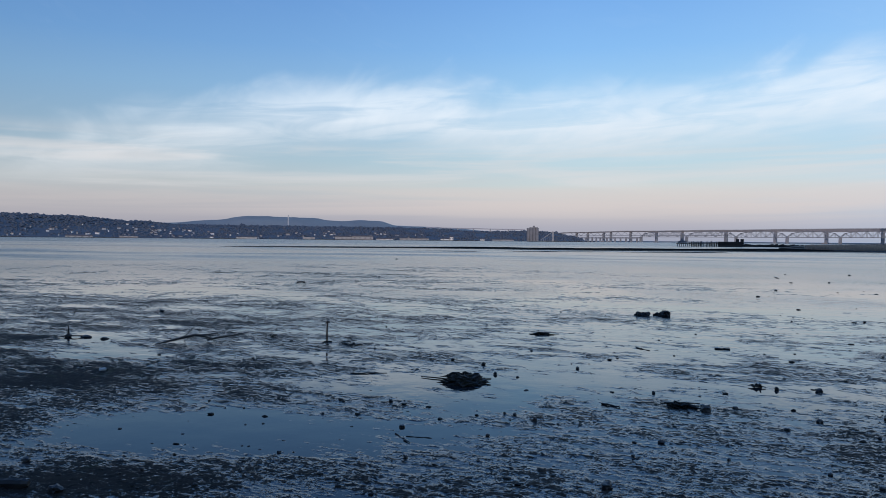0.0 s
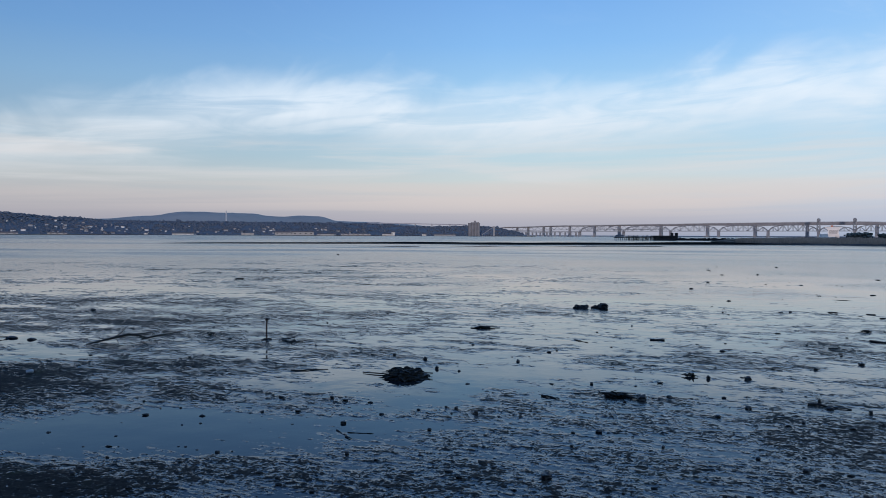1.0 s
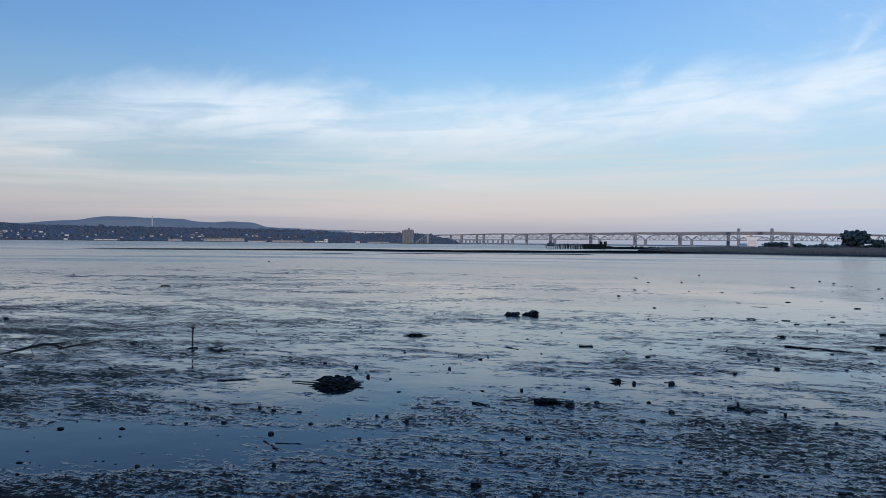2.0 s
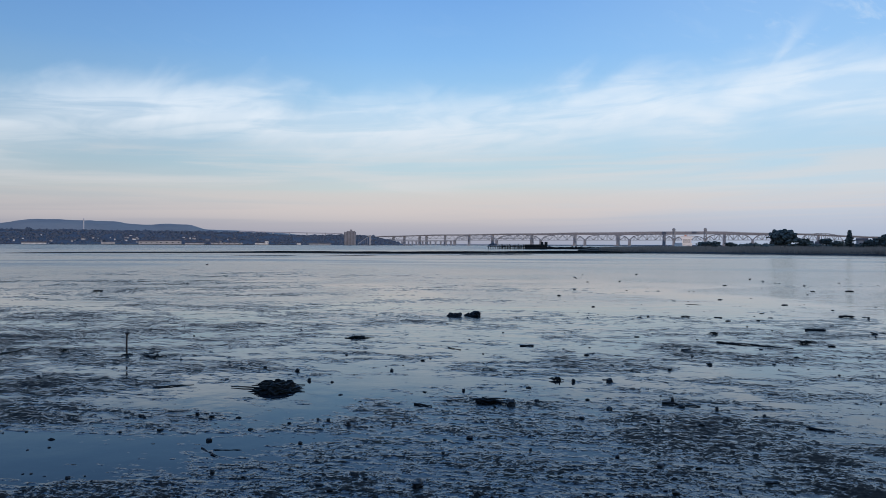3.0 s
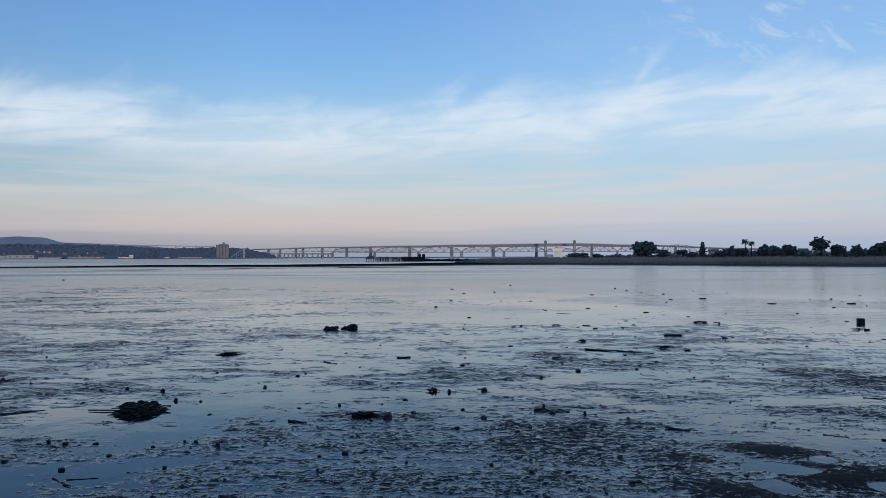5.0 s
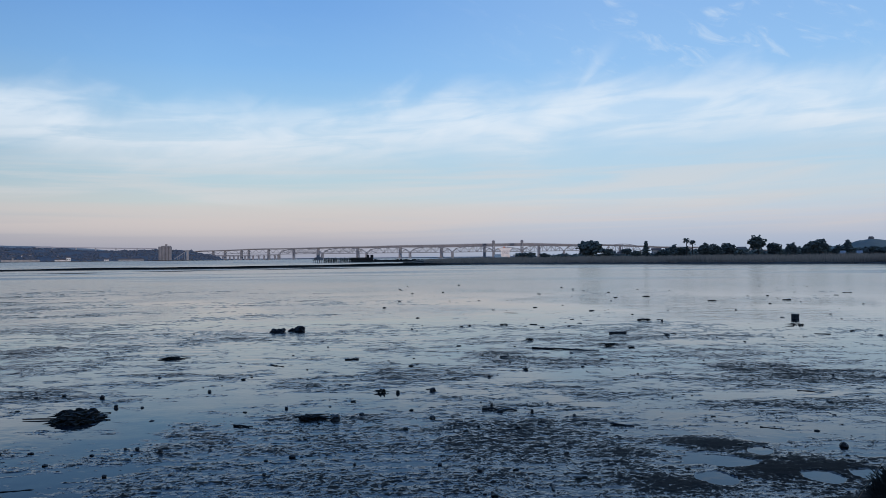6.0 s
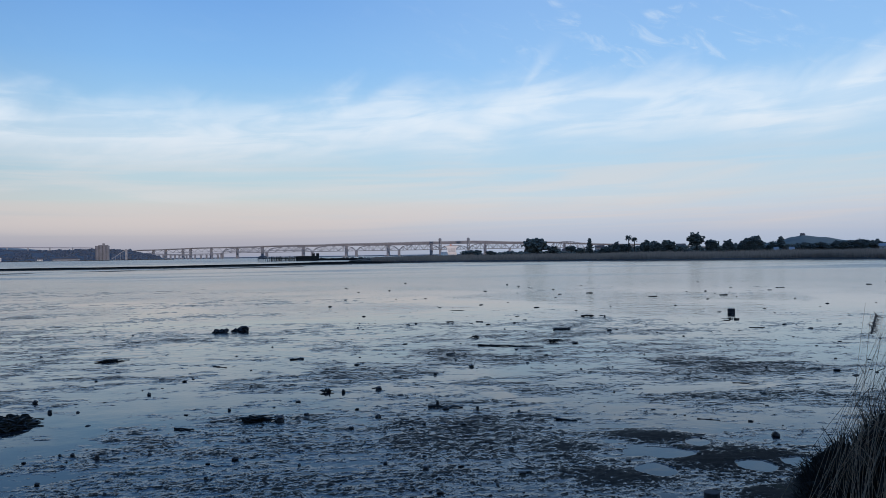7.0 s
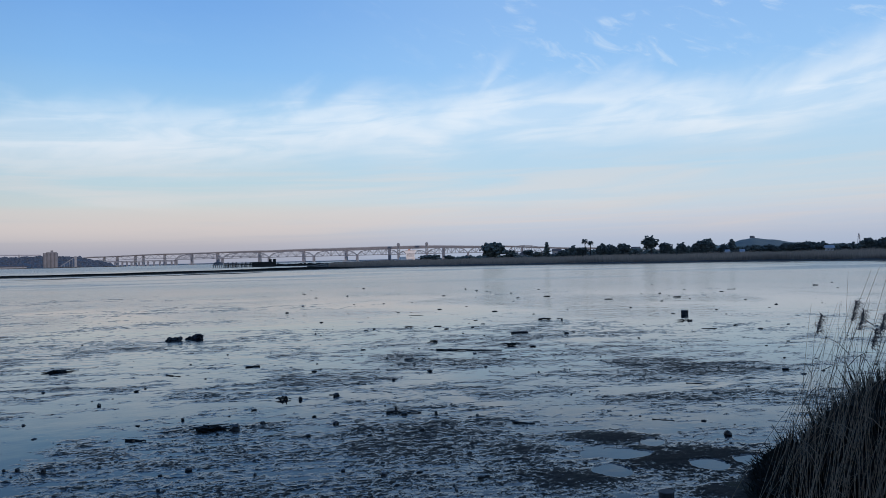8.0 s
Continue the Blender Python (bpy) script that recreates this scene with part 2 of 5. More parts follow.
M_BANK = surface("bank_earth", (0.012, 0.011, 0.009), (0.045, 0.038, 0.028), 2.2, (0.6, 0.9), 0.8, depth=0.03)
M_MARSH = surface("marsh_turf", (0.10, 0.080, 0.062), (0.20, 0.16, 0.125), 0.12, (0.85, 0.95), 0.6, depth=0.2, spec=0.04)
M_MARSHGRASS = island_surface("marsh_grass", (0.28, 0.205, 0.155), (0.58, 0.44, 0.335), 0.9, 0.05)
M_LEAF = island_surface("tree_leaves", (0.078, 0.088, 0.078), (0.185, 0.195, 0.158), 0.7, 0.3)
M_LEAF2 = island_surface("olive_leaves", (0.085, 0.094, 0.080), (0.21, 0.212, 0.162), 0.75, 0.3)
M_BARK = surface("bark", (0.03, 0.024, 0.018), (0.09, 0.075, 0.06), 3, (0.8, 0.95), 0.6, depth=0.02)
# distance haze is mixed into the woods and hillside colours as blue-grey
M_FARWOOD_HAZED = island_surface("far_woods_hazed", (0.076, 0.092, 0.118), (0.125, 0.145, 0.178), 0.9, 0.01)
M_FARLAND_HAZED = surface("far_hillside_hazed", (0.085, 0.098, 0.120), (0.130, 0.142, 0.160), 0.012, (0.85, 0.95), 0.3, depth=1.0)
# pale grey base takes the place of haze over the distant range
M_MOUNT = surface("hazed_mountain", (0.27, 0.27, 0.26), (0.34, 0.335, 0.315), 0.004, (0.9, 1.0), 0.3, depth=6.0)
# grass green, lightened towards blue-grey to suggest haze
M_GREENHILL = surface("hazed_grassy_hill", (0.10, 0.135, 0.13), (0.14, 0.175, 0.16), 0.02, (0.9, 1.0), 0.3, depth=1.0)
M_WALLS = [surface("house_wall_white", (0.62, 0.60, 0.58), (0.78, 0.76, 0.73), 0.4, (0.7, 0.9)),
           surface("house_wall_cream", (0.32, 0.305, 0.30), (0.42, 0.40, 0.39), 0.4, (0.7, 0.9)),
           surface("house_wall_grey", (0.30, 0.31, 0.33), (0.42, 0.43, 0.45), 0.4, (0.7, 0.9))]
M_ROOF = surface("house_roof", (0.09, 0.075, 0.07), (0.17, 0.14, 0.13), 0.6, (0.75, 0.95))
M_GLASS = surface("dark_window_glass", (0.02, 0.025, 0.03), (0.04, 0.045, 0.05), 1, (0.08, 0.15))
M_CONCRETE = surface("weathered_concrete", (0.25, 0.25, 0.265), (0.37, 0.365, 0.38), 0.08, (0.8, 0.95), 0.3, depth=0.1)
M_SILO = surface("silo_concrete", (0.17, 0.17, 0.185), (0.25, 0.245, 0.26), 0.08, (0.8, 0.95), 0.3, depth=0.1)
M_DECK = surface("bridge_girder", (0.30, 0.295, 0.325), (0.39, 0.38, 0.41), 0.05, (0.75, 0.9), 0.2, depth=0.1)
M_STEEL = surface("grey_painted_steel", (0.22, 0.225, 0.245), (0.31, 0.315, 0.335), 0.1, (0.5, 0.75))
M_SHIP = surface("ship_white_paint", (0.78, 0.70, 0.64), (0.88, 0.82, 0.76), 0.15, (0.5, 0.7))
M_SHIPRED = surface("ship_orange_paint", (0.45, 0.16, 0.09), (0.58, 0.24, 0.14), 0.3, (0.5, 0.7))
M_PILE = surface("tarred_timber", (0.014, 0.013, 0.012), (0.045, 0.04, 0.036), 1.2, (0.7, 0.9), 0.5, depth=0.02)
M_POST = surface("weathered_post", (0.035, 0.032, 0.03), (0.10, 0.09, 0.085), 7, (0.7, 0.95), 0.6, depth=0.01, stretch=(2, 2, 0.3))
M_MAST = surface("mast_paint", (0.44, 0.44, 0.46), (0.55, 0.55, 0.56), 0.2, (0.5, 0.7))


# ---------------------------------------------------------------- mesh helpers
class Shape:
    """Collects vertices and faces of one mesh."""

    def __init__(self):
        self.v, self.f = [], []

    def add(self, verts, faces):
        n = len(self.v)
        self.v.extend(tuple(p) for p in verts)
        self.f.extend(tuple(i + n for i in q) for q in faces)
        return self

    def box(self, cx, cy, cz, sx, sy, sz, turn=0.0, taper=1.0):
        """A box standing on cz, sz high, turned about z by degrees."""
        c, s = math.cos(radians(turn)), math.sin(radians(turn))
        vs = []
        for z, k in ((0, 1), (sz, taper)):
            for a, b in ((-1, -1), (1, -1), (1, 1), (-1, 1)):
                x, y = a * sx / 2 * k, b * sy / 2 * k
                vs.append((cx + x * c - y * s, cy + x * s + y * c, cz + z))
        return self.add(vs, [(3, 2, 1, 0), (4, 5, 6, 7), (0, 1, 5, 4), (1, 2, 6, 5), (2, 3, 7, 6), (3, 0, 4, 7)])

    def beam(self, a, b, w, h=None):
        """A square bar from a to b."""
        return self.tube([a, b], [w / 1.414, w / 1.414], 4)

    def tube(self, path, radii, sides=6):
        path = [Vector(p) for p in path]
        rings = []
        for i, p in enumerate(path):
            t = (path[min(i + 1, len(path) - 1)] - path[max(i - 1, 0)]).normalized()
            side = t.cross(Vector((0, 0, 1)) if abs(t.z) < 0.95 else Vector((0, 1, 0))).normalized()
            up = side.cross(t)
            rings.append([p + radii[i] * (math.cos(a) * side + math.sin(a) * up)
                          for a in [math.tau * (j + 0.5) / sides for j in range(sides)]])
        vs = [q for r in rings for q in r]
        fs = []
        for i in range(len(path) - 1):
            for j in range(sides):
                k = (j + 1) % sides
                fs.append((i * sides + j, i * sides + k, (i + 1) * sides + k, (i + 1) * sides + j))
        fs.append(tuple(range(sides - 1, -1, -1)))
        fs.append(tuple((len(path) - 1) * sides + j for j in range(sides)))
        return self.add(vs, fs)

    def blob(self, c, r, rnd, squash=(1, 1, 1), rough=0.25, level=1):
        """A lumpy rounded clod."""
        vs, fs = ICO[level]
        off = Vector((rnd.uniform(-99, 99), rnd.uniform(-99, 99), rnd.uniform(-99, 99)))
        res = []
        for p in vs:
            k = r * (1 + rough * noise.noise(p * 1.7 + off) * 2 + rough * 0.6 * noise.noise(p * 4 + off))
            res.append((c[0] + p.x * k * squash[0], c[1] + p.y * k * squash[1], c[2] + p.z * k * squash[2]))
        return self.add(res, fs)

    def blade(self, base, tip, w, bend=(0, 0, 0), segs=3):
        """A thin tapered stem of triangular section."""
        a, b, m = Vector(base), Vector(tip), Vector(bend)
        pts = [a.lerp(b, i / segs) + m * math.sin(math.pi * i / segs) for i in range(segs + 1)]
        return self.tube(pts, [w * (1 - 0.75 * i / segs) for i in range(segs + 1)], 3)

    def mesh(self, name, mat, smooth=False):
        me = bpy.data.meshes.new(name)
        me.from_pydata(self.v, [], self.f)
        me.materials.append(mat)
        if smooth:
            me.shade_smooth()
        me.update()
        return me


def ico(level):
    bm = bmesh.new()
    bmesh.ops.create_icosphere(bm, subdivisions=level, radius=1.0)
    got = [v.co.copy() for v in bm.verts], [tuple(v.index for v in f.verts) for f in bm.faces]
    bm.free()
    return got


ICO = {i: ico(i) for i in (1, 2, 3)}


def thing(name, shape, mat, label, category, group="", kind="", smooth=False, at=None):
    ob = new(name, shape.mesh(name, mat, smooth) if shape else None)
    if at is not None:
        ob.matrix_world = at
    return tagged(ob, label, category, group, kind)


def part(name, shape, mat, parent, label="", smooth=False):
    ob = new(name, shape.mesh(name, mat, smooth))
    ob.parent = parent
    if label:
        tagged(ob, label)
    return ob


def polar(azimuth, dist, z=0.0):
    """Place at an azimuth (degrees to the left of +y) and a distance."""
    a = radians(azimuth)
    return Vector((-dist * math.sin(a), dist * math.cos(a), z))


# ---------------------------------------------------------------- the mudflat: one sheet to the horizon
def lattice(x, y, seed):
    """Smooth value noise, -1 to 1, for arrays."""
    xi, yi = np.floor(x).astype(np.int64), np.floor(y).astype(np.int64)
    fx, fy = x - xi, y - yi
    fx, fy = fx * fx * (3 - 2 * fx), fy * fy * (3 - 2 * fy)

    def h(a, b):
        n = (a * 374761393 + b * 668265263 + seed * 974634541) & 0xFFFFFFFF
        n = ((n ^ (n >> 13)) * 1274126177) & 0xFFFFFFFF
        return ((n ^ (n >> 16)) & 0xFFFF) / 32767.5 - 1.0
    a, b, c, e = h(xi, yi), h(xi + 1, yi), h(xi, yi + 1), h(xi + 1, yi + 1)
    return (a * (1 - fx) + b * fx) * (1 - fy) + (c * (1 - fx) + e * fx) * fy


def fbm(x, y, size, octaves, seed, gain=0.5):
    total, amp, norm = 0.0, 1.0, 0.0
    for o in range(octaves):
        k = 2.03 ** o / size
        ca, sa_ = math.cos(0.6 * o), math.sin(0.6 * o)
        total = total + amp * lattice((x * ca - y * sa_) * k + 17.3 * o, (x * sa_ + y * ca) * k - 9.1 * o, seed + o)
        norm += amp
        amp *= gain
    return total / norm


# bars of mud (positive) and standing pools (negative): x, y, radius along, radius across, turn, height in cm
PATCHES = [
    (-3.9, 6.75, 2.1, 0.75, 22, -3.6), (-2.3, 8.8, 1.0, 0.6, 40, -2.6), (-5.6, 6.3, 0.9, 0.6, 30, -2.0),
    (-8.4, 8.2, 1.9, 1.6, 40, 0.7), (-15.0, 15.0, 5.0, 2.6, 40, 0.8), (-11.5, 13.8, 2.6, 1.0, 30, 0.7),
    (-6.6, 9.6, 1.9, 1.0, 30, 0.9), (-4.6, 10.4, 1.3, 0.7, 25, 0.9), (-3.2, 5.3, 3.2, 0.62, 15, 2.2),
    (1.1, 12.3, 1.3, 0.8, 0, 1.2), (1.6, 13.1, 1.1, 0.6, -10, 2.2), (3.8, 14.0, 1.1, 0.55, -20, 3.0),
]
PATCHES2 = [
    (2.75, 8.6, 0.75, 0.75, -20, 3.4), (2.5, 7.5, 1.1, 0.5, -20, 1.6), (7.75, 11.7, 1.5, 1.2, -30, 2.6),
    (5.95, 8.9, 1.2, 0.5, -30, 2.6), (0.3, 9.3, 0.8, 0.35, -15, 1.6), (4.9, 8.9, 0.5, 0.35, -20, -2.0),
    (4.1, 7.27, 0.45, 0.27, -22, 9), (4.24, 6.36, 0.42, 0.38, -21, 10), (3.12, 6.08, 0.34, 0.22, -21, 9), (4.85, 6.36, 0.30, 0.22, -21, 8),
    (4.12, 5.27, 0.30, 0.23, -20, 9), (3.07, 7.01, 0.35, 0.51, -21, 4),
]
# pools on the right-hand bar, with clean rims
POOLS = [(3.87, 6.69, 0.33, 0.19, -21), (4.44, 6.95, 0.12, 0.16, -30), (4.48, 6.05, 0.18, 0.20, -10), (4.95, 6.03, 0.16, 0.17, -21), (3.53, 6.17, 0.17, 0.20, -35)]
# drained mats at the western end
PATCHES3 = [(-8.47, 7.84, 0.7, 0.5, 21, 6), (-12.29, 10.97, 0.7, 0.6, 22, 4), (-6.99, 6.2, 0.5, 0.6, 21, 5), (-7.15, 7.85, 0.45, 0.35, 21, 2),
            (-4.9, 4.58, 0.8, 0.3, 20, 6), (-5.78, 8.57, 0.61, 0.4, 21, 1), (-1.86, 5.6, 0.9, 0.3, 20, 2), (-3.6, 5.75, 0.6, 0.22, 20, 2)]


def ground_height(x, y):
    """The mudflat's height in metres above the water film, for arrays."""
    dist = np.hypot(x, y)
    bias = np.zeros_like(x)
    patchy = 1.0 + 1.1 * fbm(x * 0.45, y, 0.42, 4, 401, 0.65)
    for px_, py_, ra, rb, turn, cm in PATCHES + PATCHES2 + PATCHES3:
        c, s = math.cos(radians(turn)), math.sin(radians(turn))
        u, w = ((x - px_) * c + (y - py_) * s) / ra, (-(x - px_) * s + (y - py_) * c) / rb
        bias += 0.1 * cm * np.exp(-(u * u + w * w)) * (patchy if cm > 0 else 1.0)
    bias += 0.03 * np.clip((11.0 - dist) / 5.0, 0, 1) - 0.005 + 0.06 * np.clip((-x / np.maximum(y, 1.0) - 0.5) / 0.4, 0, 1) * np.clip((30 - dist) / 12, 0, 1)
    bias -= 0.10 * np.clip((dist - 15) / 13, 0, 1) + 0.06 * np.clip((dist - 38) / 25, 0, 1)
    for px_, py_, ra, rb, turn in POOLS:
        c, s = math.cos(radians(turn)), math.sin(radians(turn))
        u, w = ((x - px_) * c + (y - py_) * s) / ra, (-(x - px_) * s + (y - py_) * c) / rb
        wave = 0.45 * fbm(x, y, 0.16, 3, 301)
        bias -= 2.6 * np.clip(1.25 - (u * u + w * w) - wave, 0, 1)
    # silt: streaky banks, current ripples lying across the view, fine grain
    xw = x + 0.10 * fbm(x, y, 0.6, 2, 151)
    yw = y + 0.05 * fbm(x, y, 0.5, 2, 157) + 0.12 * x
    n = 0.20 * fbm(x * 0.5, y, 1.0, 3, 3) + 0.30 * fbm(xw * 0.5, yw, 0.27, 4, 11, 0.70) + 0.27 * fbm(xw * 0.30, yw, 0.055, 3, 23, 0.68)
    n += 0.17 * fbm(x * 0.4, y, 3.4, 3, 57) + 0.13 * fbm(x * 0.6, y, 0.026, 2, 91, 0.7) * np.clip((13 - dist) / 5, 0, 1)
    west = np.clip((-x / np.maximum(y, 1.0) - 0.42) / 0.4, 0, 1) * np.clip((27 - dist) / 10, 0, 1)
    n += west * (0.42 * fbm(x * 0.5, y, 0.8, 4, 131, 0.6) + 0.08)
    # wind-laid streaks further out, thicker to the west
    out = np.clip((dist - 20) / 10, 0, 1) * np.clip((72 - dist) / 20, 0, 1)
    n += out * (0.26 * fbm(x * 0.4, y, 1.7, 4, 201, 0.7) + 0.11 * np.clip((-x / np.maximum(y, 1.0) - 0.05) / 0.35, 0, 1) - 0.13 * np.clip((x / np.maximum(y, 1.0) + 0.1) / 0.3, 0, 1))
    bias += 0.05 * np.exp(-((dist - 12.0) / 4.5) ** 2)
    q = n + 0.95 * bias
    # flat-topped mats with small clean edges over a shallow film
    h = (0.0060 + 0.002 * np.clip((dist - 7.5) / 5.0, 0, 1)) * np.tanh(3.2 * q) + (0.006 + 0.002 * np.clip((dist - 7.5) / 4.0, 0, 1)) * q
    # crumbs and worm casts on what stands clear
    crumb = np.maximum(fbm(x * 0.8, y, 0.045, 2, 71, 0.7) - 0.22, 0) * 0.012
    h += crumb * np.clip(h / 0.006, 0, 1) * np.clip((22 - dist) / 10, 0, 1)
    h = np.where(h > 0, h, h * 1.5)
    h *= np.clip((95 - dist) / 50, 0.10, 1)
    h -= 0.015 * np.clip((dist - 60) / 50, 0, 1)
    # the long low bar in the bay, from west to the point
    lx = np.clip((x + 75) / 110, 0, 1)
    line = 163 + 48 * lx + 5 * np.sin(x * 0.07)
    width = 13 + 5 * np.sin(x * 0.045 + 1)
    bar = np.exp(-((y - line) / width) ** 2) * np.clip((x + 110) / 60, 0, 1) * np.clip((70 - x) / 40, 0, 1)
    h += bar * (0.40 + 0.22 * fbm(x * 0.5, y, 9.0, 4, 31))
    # a second, lower bar on its near side
    line2 = 112 + 52 * lx + 4 * np.sin(x * 0.05 + 2)
    bar2 = np.exp(-((y - line2) / 9.0) ** 2) * np.clip((x + 60) / 30, 0, 1) * np.clip((34 - x) / 25, 0, 1)
    h += bar2 * (-0.01 + 0.13 * fbm(x * 0.3, y, 6.0, 4, 37))
    # shore bank under and behind the viewer
    shore = np.clip((3.3 - y) / 3.0 + 0.15 * fbm(x, y, 1.0, 3, 41), 0, 1)
    h += shore * shore * (3 - 2 * shore) * (0.42 + 0.05 * fbm(x, y, 0.5, 3, 43))
    # unseen steep slope added further back, to shade the near mud from the sun
    h += 0.30 * np.clip((-3.0 - y), 0, 26) * np.clip((90 - dist) / 40, 0, 1)
    # an unseen hill added behind the shore to keep the low sun off the near scene
    shade_rise = np.clip((-y - 35) / 165, 0, 1)
    h += 62 * shade_rise * shade_rise * (3 - 2 * shade_rise) * np.clip((1400 - dist) / 700, 0, 1)
    # right-hand bank with the reeds
    mound = np.exp(-(((x - 5.7) / 0.85) ** 2 + ((y - 4.45) / 0.75) ** 2))
    h += 0.38 * mound
    h -= 1.5 * np.clip((dist - 260) / 600, 0, 1) * np.clip((y + 60) / 60, 0, 1)
    return h


def fan_sheet():
    a = np.concatenate([np.linspace(-180, -54, 22)[:-1], np.linspace(-54, 56, 1600), np.linspace(56, 180, 22)[1:]])
    r = np.concatenate([[0.01, 0.4, 1.0, 1.8, 2.6, 3.4, 4.2], 2.0 / np.tan(np.linspace(math.atan(2 / 4.9), math.atan(2 / 70.0), 600)),
                        np.geomspace(73, 320, 70), np.geomspace(340, 4900, 14)])
    A, Rr = np.meshgrid(np.radians(a), r)
    x, y = -Rr * np.sin(A), Rr * np.cos(A)
    z = ground_height(x.ravel(), y.ravel())
    co = np.stack([x.ravel(), y.ravel(), z], 1)
    nr, na = len(r), len(a)
    i, j = np.meshgrid(np.arange(nr - 1), np.arange(na - 1), indexing="ij")
    q = np.stack([i * na + j, (i + 1) * na + j, (i + 1) * na + j + 1, i * na + j + 1], -1).reshape(-1, 4)
    me = bpy.data.meshes.new("mudflat")
    me.vertices.add(len(co))
    me.vertices.foreach_set("co", co.ravel().astype(np.float32))
    me.loops.add(q.size)
    me.loops.foreach_set("vertex_index", q.ravel().astype(np.int32))
    me.polygons.add(len(q))
    me.polygons.foreach_set("loop_start", np.arange(0, q.size, 4, dtype=np.int32))
    me.update(calc_edges=True)
    me.shade_smooth()
    me.materials.append(M_MUD)
    return me


mudflat = tagged(new("ground", fan_sheet()), "dark wet tidal mud with raised bars and puddles", "mudflat", kind="structure")


def height_at(x, y):
    return float(ground_height(np.array([float(x)]), np.array([float(y)]))[0])


sheet = Shape()
n_ring, n_seg = [3.0, 12, 60, 300, 1200, 4900], 48
for i in range(len(n_ring) - 1):
    for j in range(n_seg):
        a0, a1 = 360 * j / n_seg, 360 * (j + 1) / n_seg
        sheet.add([polar(a0, n_ring[i]), polar(a1, n_ring[i]), polar(a1, n_ring[i + 1]), polar(a0, n_ring[i + 1])], [(3, 2, 1, 0)])
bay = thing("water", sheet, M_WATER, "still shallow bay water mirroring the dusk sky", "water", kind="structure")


# ---------------------------------------------------------------- far shore to the west: hills, woods, town
def ridge_sheet(name, az0, az1, near, far, crest, mat, label, category, steps=90, rows=14, seed=1, rough=0.12):
    """A hill range between two azimuths: rises from the water at `near` to crest(az) degrees at `far`, then falls behind."""
    s = Shape()
    rnd_off = seed * 13.7
    for i in range(rows + 1):
        v = i / rows
        for j in range(steps + 1):
            a = az0 + (az1 - az0) * j / steps
            dist = near + (far - near) * v * 1.25
            top_z = 2 + math.tan(radians(crest(a))) * far
            k = math.sin(min(v * 1.25, 1.0) * math.pi / 2) ** 1.3 if v <= 0.8 else 1 - 0.35 * (v - 0.8) / 0.2
            p = polar(a, dist)
            n = noise.fractal(Vector((p.x * 0.0035 + rnd_off, p.y * 0.0035, seed)), 1.0, 2.0, 4)
            n2 = noise.fractal(Vector((p.x * 0.02 + rnd_off, p.y * 0.02, seed)), 1.0, 2.0, 3)
            s.v.append((p.x, p.y, max(-1.0 if i == 0 else 0.5, k * top_z * (1 + rough * n + rough * 0.3 * n2))))
    w = steps + 1
    for i in range(rows):
        for j in range(steps):
            s.f.append((i * w + j + 1, i * w + j, (i + 1) * w + j, (i + 1) * w + j + 1))
    return thing(name, s, mat, label, category, kind="structure", smooth=True)


def table(pairs):
    def value(a):
        for (a0, v0), (a1, v1) in zip(pairs, pairs[1:]):
            if a0 >= a >= a1:
                f = (a0 - a) / (a0 - a1)
                f = f * f * (3 - 2 * f)
                return v0 + (v1 - v0) * f
        return pairs[0][1] if a > pairs[0][0] else pairs[-1][1]
    return value


crest_west = table([(60, 1.45), (49.7, 1.50), (45.3, 1.38), (41.3, 1.08), (38, 0.92), (33.9, 0.90), (28.4, 0.88), (23.2, 0.86), (19.7, 0.80), (15.8, 0.62), (12.5, 0.68), (10.2, 0.62), (8.8, 0.34), (7.6, 0.02)])
crest_mount = table([(46, 0.8), (39.1, 1.08), (35.9, 1.34), (33.3, 1.66), (31, 1.66), (28.6, 1.58), (27.6, 1.42), (26.6, 1.38), (25.1, 1.50), (23.6, 1.42), (22.3, 1.08), (19.2, 1.0), (18, 0.9), (12, 0.4)])
west_hills = ridge_sheet("far_hillside_hazed", 64, 7.6, 2150, 2750, crest_west, M_FARLAND_HAZED, "dark wooded hillside above the far shore", "hillside", seed=4, rough=0.06)
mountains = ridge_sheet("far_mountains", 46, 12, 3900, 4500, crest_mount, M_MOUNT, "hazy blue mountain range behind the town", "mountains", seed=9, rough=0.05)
R_HILL = random.Random(5)


def hill_z(a, dist):
    """Height of the western hillside at an azimuth and distance."""
    v = min((dist - 2150) / 600, 1.0)
    return max(0.5, math.sin(max(v, 0) * math.pi / 2) ** 1.3 * (2 + math.tan(radians(crest_west(a))) * 2750))


woods = Shape()
for _ in range(9500):
    a = R_HILL.uniform(7.9, 62)
    v = R_HILL.random() ** 0.8
    dist = 2165 + 600 * v
    if noise.noise(Vector((a * 0.9, v * 5, 0.5))) < -0.36 and v < 0.7:
        continue
    p = polar(a, dist, hill_z(a, dist))
    r = R_HILL.uniform(1.3, 2.8) + 3.4 * R_HILL.random() ** 5 * v + 3.0 * max(noise.noise(Vector((a * 1.7, v * 4, 3.5))), 0)
    woods.blob((p.x, p.y, p.z + r * 0.3), r, R_HILL, (1.3, 1.3, R_HILL.uniform(0.7, 1.15)), 0.4, 1)
thing("far_woods_hazed", woods, M_FARWOOD_HAZED, "dark woods covering the far hillside", "woods", kind="stuff", smooth=True)


